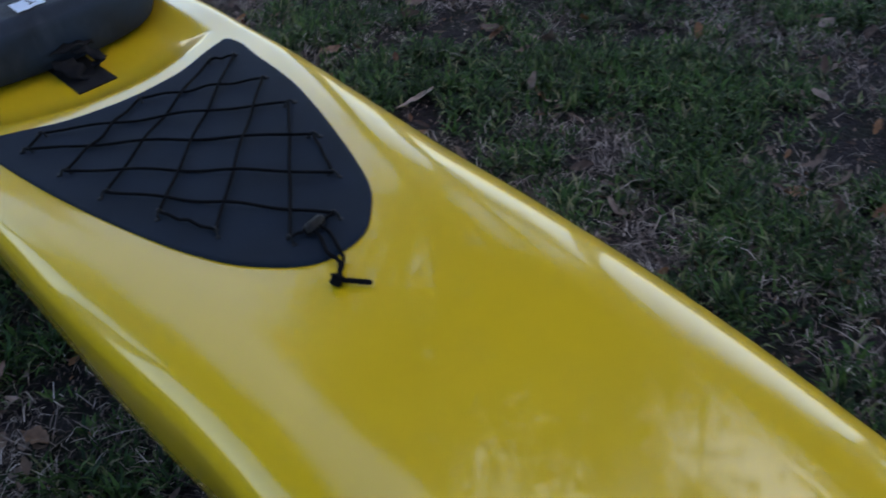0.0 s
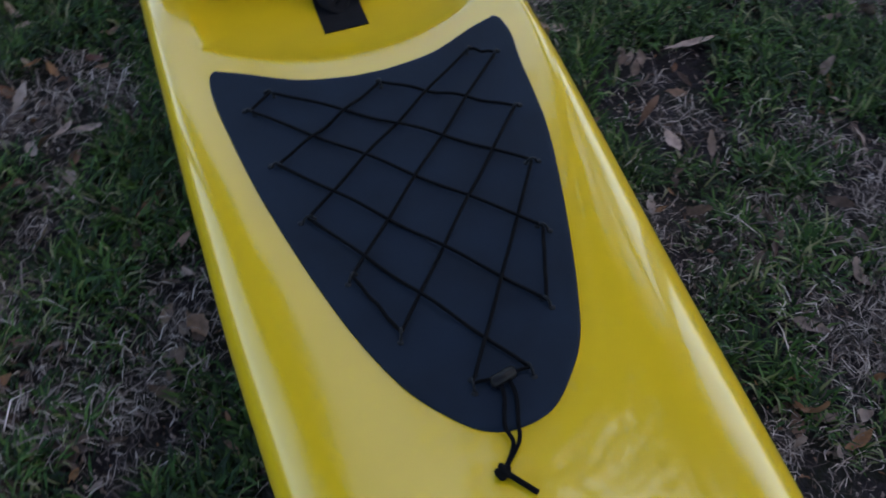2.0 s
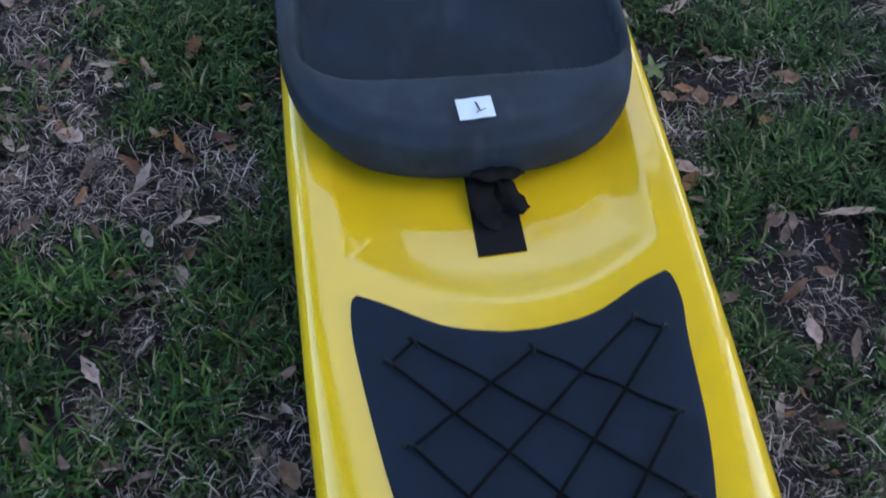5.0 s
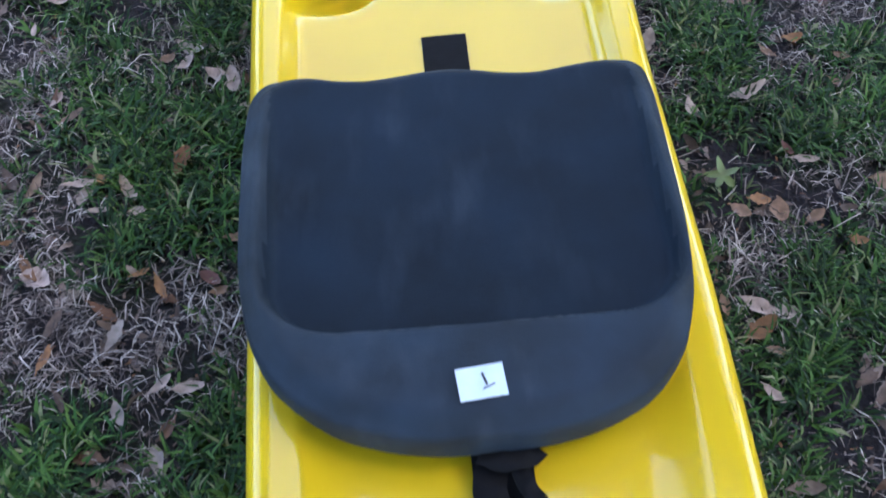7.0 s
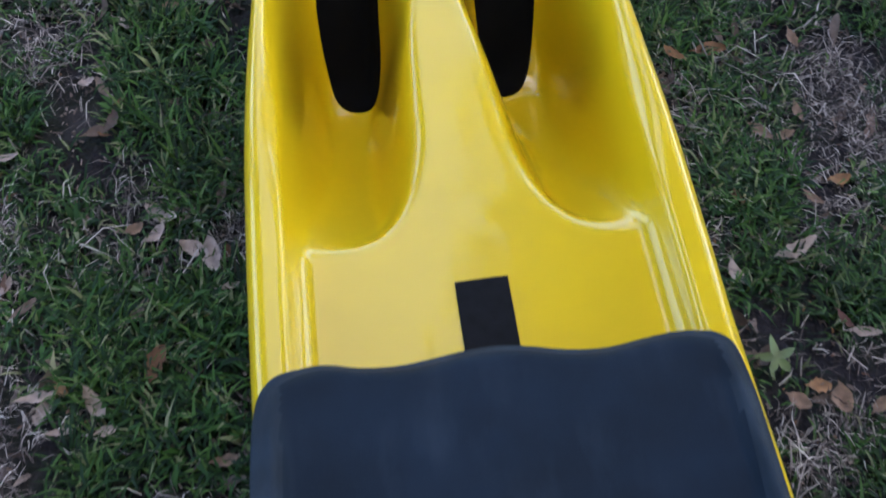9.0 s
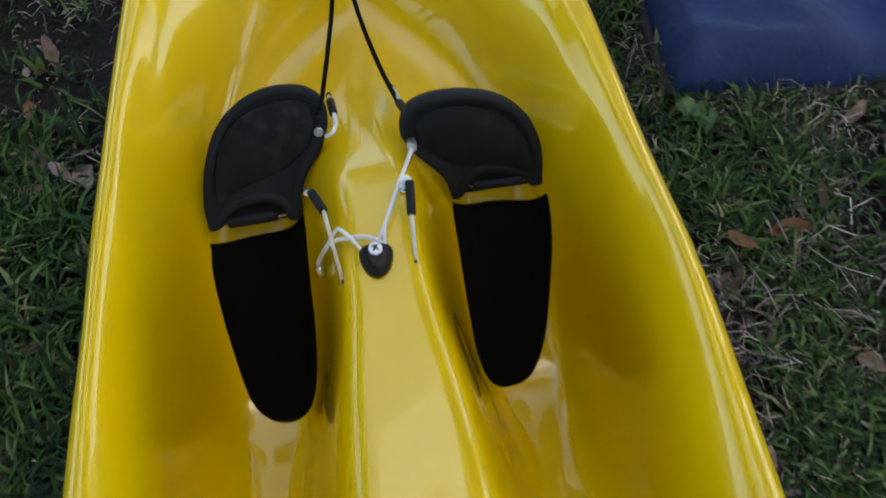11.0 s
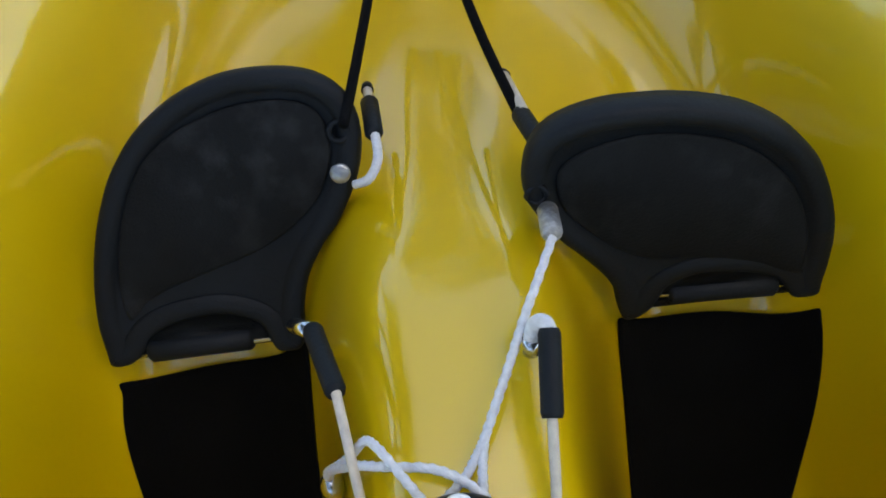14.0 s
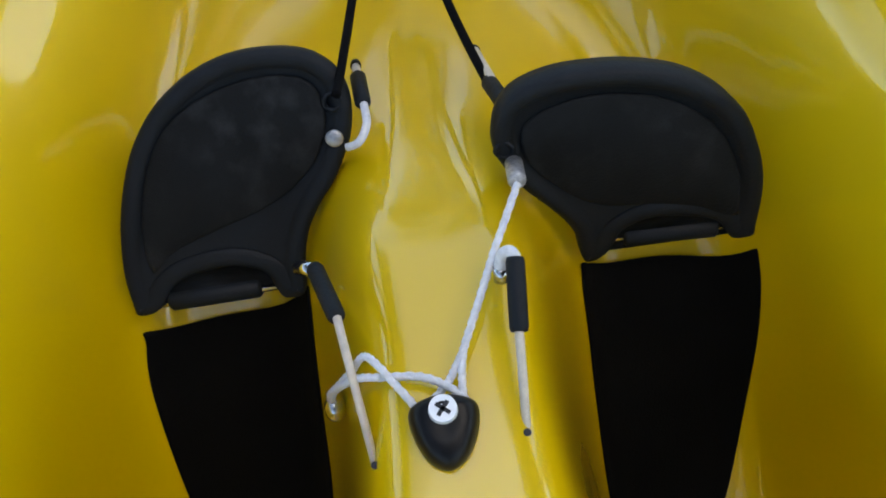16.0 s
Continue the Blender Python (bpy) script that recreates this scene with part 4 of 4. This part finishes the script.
    part("line_socket", tube(ring, 0.0013, 6, closed=True), PLASTIC, base, "small moulded socket for the steering line")
    return base


left_pedal = pedal((-0.120, 1.414, 0.371), 44, LEFT_PEDAL, LEFT_TREAD, ((-0.0344, 0.0035), (0.0150, 0.0055)), ((-0.046, 0.002), (0.0375, 0.0055), (0.0665, 0.1005)), "black kidney-shaped foot pedal leaning forward")
bm = bmesh.new()
bmesh.ops.create_uvsphere(bm, u_segments=18, v_segments=10, radius=0.0046)
for v in bm.verts:
    v.co.z *= 0.38
bmesh.ops.transform(bm, matrix=pose(0.0651, 0.0822, 0.0036), verts=bm.verts)
part("bolt_head", bm, BOLT, left_pedal, "domed steel bolt head")
right_pedal = pedal((0.1005, 1.415, 0.378), 67, RIGHT_PEDAL, RIGHT_TREAD, ((-0.0140, 0.0068), (0.0356, 0.0062)), ((-0.022, 0.0070), (0.050, 0.006), (-0.0745, 0.0770)), "black kidney-shaped foot pedal standing nearly upright")
p = [Vector((-0.0704, 0.0690, 0.000)), Vector((-0.0705, 0.0700, 0.004)), Vector((-0.0706, 0.0708, 0.006)), Vector((-0.0718, 0.0775, 0.0255)), Vector((-0.0719, 0.0782, 0.0275))]
part("cord_barrel", tube(p, [0.0030, 0.0030, 0.0044, 0.0044, 0.0036], 14), KNURL, right_pedal, "steel cord end barrel")

# dead-eye that guides the adjusting rope
deadeye = new("dead_eye")
deadeye.parent = kayak
deadeye["label"] = "black plastic rope guide screwed to the hump"
EX, EY = -0.0160, 1.3124


def dead_eye():
    line = outline2([(-0.0135, 0.0095), (-0.007, 0.0125), (0.0, 0.0135), (0.007, 0.0125), (0.0135, 0.0095), (0.0145, 0.004), (0.0120, -0.005), (0.0070, -0.013), (0.0, -0.0165), (-0.0070, -0.013), (-0.0120, -0.005), (-0.0145, 0.004)], 4)
    n = len(line)
    verts, faces = [], []
    for f, z in ((1.0, -0.002), (1.0, 0.004), (0.97, 0.007), (0.90, 0.0100), (0.76, 0.0125), (0.55, 0.0138), (0.3, 0.0142)):
        verts += [(EX + x * f, EY + 0.001 * (1 - f) * 6 + y * f, dz(EX, EY) + z * (1.0 if f > 0.99 else 1 + 0.1 * y / 0.014)) for x, y in line]
    faces = [(r * n + k, r * n + (k + 1) % n, (r + 1) * n + (k + 1) % n, (r + 1) * n + k) for r in range(6) for k in range(n)]
    faces += [tuple(6 * n + k for k in range(n)), tuple(range(n))[::-1]]
    mesh_object("guide_body", verts, faces, KNOB, deadeye, "rounded black body")
    z = dz(EX, EY) + 0.0142
    bm = bmesh.new()
    bmesh.ops.create_cone(bm, cap_ends=True, segments=28, radius1=0.0062, radius2=0.0056, depth=0.0016, matrix=pose(EX, EY + 0.006, z + 0.0004))
    screw = part("screw", bm, SCREW, deadeye, "cross-head steel screw", smooth=False)
    # shade of the cross recess, laid on as dark bars
    bm = bmesh.new()
    for turn in (52, 142):
        bmesh.ops.create_cube(bm, size=1, matrix=pose(EX, EY + 0.006, z + 0.0012, 0, 0, turn) @ Matrix.Diagonal((0.0070, 0.0017, 0.0006, 1)))
    part("cross_slot", bm, INK_AND_RECESS, screw, "dark bars for the shade in the cross slot", smooth=False)


dead_eye()

ZE = dz(EX, EY)
ropes = new("adjusting_rope")
tagged(ropes, "thin white laid rope looped through the black rope guide", "rope")
for pts in (
    [(0.0282, 1.4174, 0.4645), (0.0198, 1.399, 0.4665), (0.0128, 1.3837, 0.468), (0.0067, 1.3694, 0.468), (0.0006, 1.3559, 0.467), (-0.005, 1.3436, 0.466), (-0.0081, 1.3382, 0.465), (-0.0128, 1.3315, 0.463), (-0.0205, 1.3245, 0.461)],
    [(-0.005, 1.3436, 0.466), (-0.0068, 1.3330, 0.465), (-0.0072, 1.3235, 0.462)],
    [(-0.0268, 1.3225, 0.462), (-0.0340, 1.3320, 0.466), (-0.0425, 1.3435, 0.465), (-0.0475, 1.3478, 0.459), (-0.0535, 1.3455, 0.448), (-0.0620, 1.3465, 0.425), (-0.0690, 1.349, 0.402), (-0.0705, 1.348, 0.392)],
    [(-0.0055, 1.3222, 0.463), (-0.0130, 1.3290, 0.466), (-0.0240, 1.3345, 0.466), (-0.0400, 1.3375, 0.461), (-0.0500, 1.3400, 0.455), (-0.0580, 1.3430, 0.438), (-0.0660, 1.3470, 0.412), (-0.0700, 1.3475, 0.393)],
):
    c = curve_through(pts, 14)
    part("rope_strand", tube(c, 0.0017, 9, twist=0.5, lumps=0.14), ROPE, ropes, "white laid cord")
bm = bmesh.new()
bmesh.ops.create_uvsphere(bm, u_segments=16, v_segments=10, radius=0.0068)
bmesh.ops.transform(bm, matrix=pose(-0.0690, 1.3455, 0.388) @ Matrix.Diagonal((0.8, 1, 1.25, 1)), verts=bm.verts)
part("rope_bush", bm, CHROME, kayak, "small steel bush in the side of the hump")


def rudder_cord(start, sleeve, end, label):
    thing = new("rudder_cord")
    tagged(thing, label, "cord", group="rudder cords")
    a, b, e = Vector(start), Vector(sleeve), Vector(end)
    e.z = dz(e.x, e.y)
    part("cord", tube([a + (b - a) * 0.8, b, b + (e - b) * 0.5, e - Vector((0, 0, 0.004))], 0.0019, 8), LINE, thing, "cream cord")
    part("sleeve", tube([a, a + (b - a) * 0.06, a + (b - a) * 0.94, b], [0.0036, 0.0042, 0.0042, 0.0036], 12), PLASTIC, thing, "black heat-shrink sleeve")
    # flat black disc paints the shade inside the cord's hole
    bm = bmesh.new()
    bmesh.ops.create_circle(bm, cap_ends=True, segments=14, radius=0.0017, matrix=pose(e.x, e.y, e.z + 0.0012))
    part("hole_shade", bm, INK_AND_RECESS, thing, "dark disc for the shade in the cord hole")
    return thing


lc = rudder_cord((-0.0665, 1.395, 0.449), (-0.0562, 1.3645, 0.465), (-0.0472, 1.305, 0.46), "short cream cord in a black sleeve beside a pedal")
part("eyelet", tube([Vector((-0.0665, 1.394, 0.449)), Vector((-0.075, 1.400, 0.440))], 0.0034, 10), CHROME, lc, "steel eyelet")
rc = rudder_cord((0.0210, 1.3775, 0.477), (0.0188, 1.3472, 0.4705), (0.0169, 1.308, 0.46), "short cream cord in a black sleeve beside a pedal")
loop = [(0.0210, 1.3765, 0.477), (0.0195, 1.3800, 0.477), (0.0165, 1.3805, 0.474), (0.0150, 1.3770, 0.469)]
part("cord_bight", tube(curve_through(loop, 6), 0.0030, 10), ROPE, rc, "white cord bent back out of the sleeve")
part("eyelet", tube([Vector((0.0150, 1.3770, 0.469)), Vector((0.0150, 1.3735, 0.463))], 0.0033, 12), CHROME, rc, "steel eyelet")


def steering_line(points, label):
    thing = new("steering_line")
    tagged(thing, label, "cord", group="steering lines")
    part("line", tube(curve_through(points, 8), 0.0024, 8), CORD, thing, "stiff black line")
    return thing


ll = steering_line([(-0.050, 1.480, 0.455), (-0.045, 1.510, 0.447), (-0.036, 1.570, 0.433), (-0.026, 1.640, 0.425), (-0.020, 1.68, 0.47)], "taut black steering line from pedal to cockpit front")
c = [(-0.0485, 1.464, 0.432), (-0.0420, 1.463, 0.438), (-0.0375, 1.470, 0.442), (-0.0383, 1.484, 0.4385)]
part("cord", tube(curve_through(c, 6), 0.0021, 8), ROPE, ll, "white cord loop")
part("sleeve", tube([Vector((-0.0385, 1.483, 0.439)), Vector((-0.0387, 1.485, 0.438)), Vector((-0.0405, 1.505, 0.430)), Vector((-0.0407, 1.507, 0.429))], [0.003, 0.0042, 0.0042, 0.003], 12), PLASTIC, ll, "black sleeve")
part("cord_end", tube([Vector((-0.0405, 1.505, 0.430)), Vector((-0.0415, 1.516, 0.4245))], 0.0022, 8), LINE, ll, "white cord end")
part("cord_cap", tube([Vector((-0.0414, 1.5150, 0.4250)), Vector((-0.0416, 1.5185, 0.4235))], [0.0030, 0.0024], 10), PLASTIC, ll, "small black cap on the cord end")
rl = steering_line([(0.0300, 1.456, 0.460), (0.0235, 1.482, 0.447), (0.0090, 1.55, 0.431), (-0.004, 1.63, 0.425), (-0.010, 1.68, 0.47)], "taut black steering line from pedal to cockpit front")
part("sleeve", tube([Vector((0.0305, 1.455, 0.462)), Vector((0.0300, 1.457, 0.461)), Vector((0.0240, 1.481, 0.449)), Vector((0.0236, 1.483, 0.448))], [0.003, 0.0042, 0.0042, 0.003], 12), PLASTIC, rl, "black sleeve")
part("cord_end", tube([Vector((0.0250, 1.481, 0.452)), Vector((0.0212, 1.516, 0.426))], 0.0022, 8), LINE, rl, "white cord end")
part("cord_cap", tube([Vector((0.0213, 1.5150, 0.4265)), Vector((0.0209, 1.5185, 0.4240))], [0.0028, 0.0022], 10), PLASTIC, rl, "small black cap on the cord end")


# ---- trestles under the hull ----
def trestle(y):
    top = float(lerp(KEEL, y)) + 0.004
    thing = new("boat_trestle")
    tagged(thing, "low weathered timber trestle under the kayak hull", "trestle", group="boat trestles")
    g = ground_z(0, y)
    for name, sx, sy, z0, z1, x in (("crossbar", 0.26, 0.09, top - 0.06, top, 0), ("post", 0.05, 0.08, g - 0.02, top - 0.06, -0.09), ("post", 0.05, 0.08, g - 0.02, top - 0.06, 0.09)):
        bm = bmesh.new()
        bmesh.ops.create_cube(bm, size=1, matrix=pose(x, y, (z0 + z1) / 2) @ Matrix.Diagonal((sx, sy, z1 - z0, 1)))
        bmesh.ops.bevel(bm, geom=bm.edges[:], offset=0.005, segments=2, affect="EDGES")
        part(name, bm, WOOD, thing)


trestle(-1.0)
trestle(2.0)


# ---- folded blue tarpaulin on the grass ----
def tarp():
    x0, x1, y0, y1, n = 0.465, 2.1, 1.76, 3.0, 110
    verts, faces = [], []
    for j in range(n + 1):
        for i in range(n + 1):
            u, v = i / n, j / n
            x = x0 + (x1 - x0) * u
            y = y0 + (y1 - y0) * v - 0.04 * u
            e = min(u * (x1 - x0), (1 - u) * (x1 - x0), v * (y1 - y0), (1 - v) * (y1 - y0))
            h = 0.075 * float(ss(-0.005, 0.035, e)) ** 0.6 + 0.055 * max(0, noise.fractal((x * 2.2 + y * 1.5, y * 1.1, 3), 1, 2, 3)) * float(ss(0, 0.2, e))
            fold = 0.022 * math.exp(-(((x - 0.80) - 0.35 * (y - 1.8)) / 0.05) ** 2) * float(ss(0, 0.03, e))
            h += 0.016 * float(ss(0, 0.05, e)) * (1 - abs(noise.noise((x * 5.0 + y * 2.0, y * 7.0, 9)) * 2.2)) + 0.006 * noise.noise((x * 14, y * 11, 5)) * float(ss(0, 0.04, e))
            wav = 0.012 * noise.noise((x * 6, y * 2, 1))
            verts.append((x + wav * (1 - min(1, e * 8)), y + wav * (1 - min(1, e * 8)), ground_z(x, y) + 0.010 + h - fold))
    for j in range(n):
        for i in range(n):
            a = j * (n + 1) + i
            faces.append((a, a + 1, a + n + 2, a + n + 1))
    m = len(verts)
    edge = [i for i in range(n + 1)] + [j * (n + 1) + n for j in range(1, n + 1)] + [n * (n + 1) + i for i in range(n - 1, -1, -1)] + [j * (n + 1) for j in range(n - 1, 0, -1)]
    verts += [(verts[i][0], verts[i][1], ground_z(verts[i][0], verts[i][1]) - 0.002) for i in edge]
    for k in range(len(edge)):
        q = (k + 1) % len(edge)
        faces.append((edge[k], m + k, m + q, edge[q]))
    ob = mesh_object("folded_tarpaulin", verts, faces, TARP)
    tagged(ob, "folded creased dark blue tarpaulin lying on the grass", "tarpaulin")
    rows = [Vector(verts[j * (n + 1)]) + Vector((-0.004, 0, -0.006)) for j in range(0, n + 1, 2)]
    part("hem", tube(rows, 0.011, 8), HEM, ob, "black sewn hem")
    rows = [Vector(verts[i]) + Vector((0, -0.004, -0.012)) for i in range(0, n + 1, 2)]
    part("hem", tube(rows, 0.009, 8), HEM, ob, "black sewn hem")


tarp()


# ---- single leaves that stand out ----
def single_leaf(x, y, turn, length, width, curl=0.3, lobes=0.0, mat=None, label="", lift=0.02, pitch=0.0):
    v, f = leaf_shape(length, width, curl, lobes, x * 7 + y)
    v = [(a - length / 2, b, c) for a, b, c in v]
    ob = mesh_object("fallen_leaf", v, f, mat or BROWNLEAF)
    ob.matrix_basis = pose(x, y, ground_z(x, y) + lift, pitch, random.uniform(-12, 12), turn)
    tagged(ob, label or "dry curled brown oak leaf on the grass", "leaf", group="fallen leaves")


# x, y, turn, length, width
PALE_A_LEAVES = [(-0.48, 1.213, -36, 0.069, 0.023), (-0.491, 1.175, 41, 0.048, 0.017), (-0.427, 1.143, -28, 0.054, 0.025), (-0.4, 1.13, -85, 0.073, 0.027), (-0.725, 1.096, 61, 0.039, 0.012), (-0.663, 0.901, 10, 0.057, 0.015), (-0.746, 1.353, 2, 0.048, 0.011), (-0.714, 0.709, -19, 0.058, 0.032), (-0.497, 0.502, 41, 0.044, 0.013), (-0.453, 0.495, 13, 0.05, 0.019), (-0.557, 0.838, 11, 0.033, 0.015), (-0.626, 0.843, 10, 0.037, 0.009), (-0.791, 1.276, -95, 0.028, 0.01), (0.61, 1.052, 14, 0.078, 0.022), (0.678, 0.888, -9, 0.055, 0.017)]
# x, y, turn, length, width
PALE_B_LEAVES = [(0.511, 0.58, -40, 0.061, 0.025), (0.553, 0.567, 1, 0.05, 0.027), (0.496, 0.42, -52, 0.045, 0.015), (-0.557, 1.652, -32, 0.044, 0.017), (-0.618, 1.512, 8, 0.033, 0.014), (-0.639, 0.191, -60, 0.064, 0.019), (-0.828, 0.691, -59, 0.05, 0.013), (-0.801, 0.682, 34, 0.024, 0.01), (0.662, 0.185, -78, 0.053, 0.025), (0.834, 0.454, -1, 0.1, 0.017), (-0.771, 0.159, -66, 0.058, 0.014), (-0.316, 0.099, 129, 0.029, 0.009), (-0.372, 1.068, 14, 0.038, 0.012), (0.487, 1.015, -72, 0.05, 0.018)]
# x, y, turn, length, width
BROWN_A_LEAVES = [(-0.525, 1.188, 26, 0.033, 0.017), (-0.37, 0.467, -48, 0.039, 0.016), (-0.41, 0.668, 22, 0.031, 0.015), (-0.383, 0.773, 4, 0.039, 0.017), (0.618, 1.309, -41, 0.05, 0.024), (0.659, 1.296, 9, 0.045, 0.017), (0.705, 1.35, -89, 0.043, 0.015), (0.531, 1.171, -72, 0.043, 0.014), (0.673, 1.155, -45, 0.043, 0.014), (0.528, 0.778, -40, 0.039, 0.025), (0.598, 0.774, -93, 0.046, 0.031), (0.663, 0.758, 30, 0.041, 0.019)]
# x, y, turn, length, width
BROWN_B_LEAVES = [(0.519, 0.498, -17, 0.037, 0.013), (0.453, 0.588, -84, 0.042, 0.014), (0.826, 1.139, -28, 0.034, 0.014), (0.796, 1.071, -52, 0.036, 0.014), (0.75, 1.531, -85, 0.045, 0.017), (-0.47, 1.691, 10, 0.033, 0.015), (0.819, 0.824, -21, 0.052, 0.033), (0.73, 0.308, -44, 0.041, 0.023), (0.744, 0.617, -72, 0.041, 0.018), (-0.315, -0.015, -63, 0.056, 0.027), (-0.763, 0.264, -18, 0.045, 0.02), (-0.355, 0.274, 50, 0.079, 0.02)]
# x, y, turn, length, width
ORANGE_LEAVES = [(-0.626, 0.909, -49, 0.032, 0.013), (-0.685, 0.558, 76, 0.051, 0.014), (-0.544, 0.71, 17, 0.034, 0.011), (-0.509, 0.681, -68, 0.045, 0.013), (0.737, 1.19, 3, 0.042, 0.021), (0.568, 0.799, -4, 0.042, 0.021), (0.727, 0.702, -22, 0.037, 0.019)]
# x, y, turn, length, width
RED_LEAVES = [(-0.423, 0.691, -40, 0.048, 0.02), (0.651, 0.912, -61, 0.037, 0.013)]
for rows, mat, words in ((PALE_A_LEAVES, PALELEAF, "pale pinkish dry oak leaf, curled, on the grass"), (PALE_B_LEAVES, PALELEAF, "pale pinkish dry oak leaf, curled, on the grass"), (BROWN_A_LEAVES, BROWNLEAF, "dull brown curled dry leaf on the lawn"), (BROWN_B_LEAVES, BROWNLEAF, "dull brown curled dry leaf on the lawn"), (ORANGE_LEAVES, ORANGELEAF, "orange-brown dry leaf lying on the lawn"), (RED_LEAVES, REDLEAF, "dark reddish dry leaf on the lawn")):
    for x, y, turn, length, width in rows:
        single_leaf(x, y, turn, length, width * 1.15, random.uniform(0.1, 0.8), random.choice((0, 0, 0.22)), mat, words, 0.022)


def star_leaf(x, y):
    """A fresh five-pointed leaf."""
    n = 50
    verts, faces = [(0, 0, 0)], []
    for i in range(n):
        a = 2 * math.pi * i / n
        k = abs(((a * 5 / (2 * math.pi)) % 1) - 0.5) * 2
        r = 0.012 + 0.023 * k**1.25 * (1 + 0.22 * math.sin(a + 0.6)) + 0.0012 * math.sin(11 * a)
        verts.append((r * math.cos(a), r * math.sin(a), 0.012 * (1 - k) * 0.4 - r * 0.2 * math.sin(3 * a)))
    faces = [(0, 1 + i, 1 + (i + 1) % n) for i in range(n)]
    ob = mesh_object("star_leaf", verts, faces, GREENLEAF)
    ob.matrix_basis = pose(x, y, ground_z(x, y) + 0.032, 8, -6, 20)
    tagged(ob, "pale green five-pointed sweetgum leaf on the grass", "leaf", group="fallen leaves")


star_leaf(0.507, 0.850)
for dx, dy, a in ((0, 0, 20), (0.012, -0.008, 80), (-0.01, 0.008, 140)):
    single_leaf(0.487 + dx, 1.716 + dy, a, 0.045, 0.03, 0.3, 0, DARKLEAF, "broad green weed leaf beside the tarpaulin", 0.03)
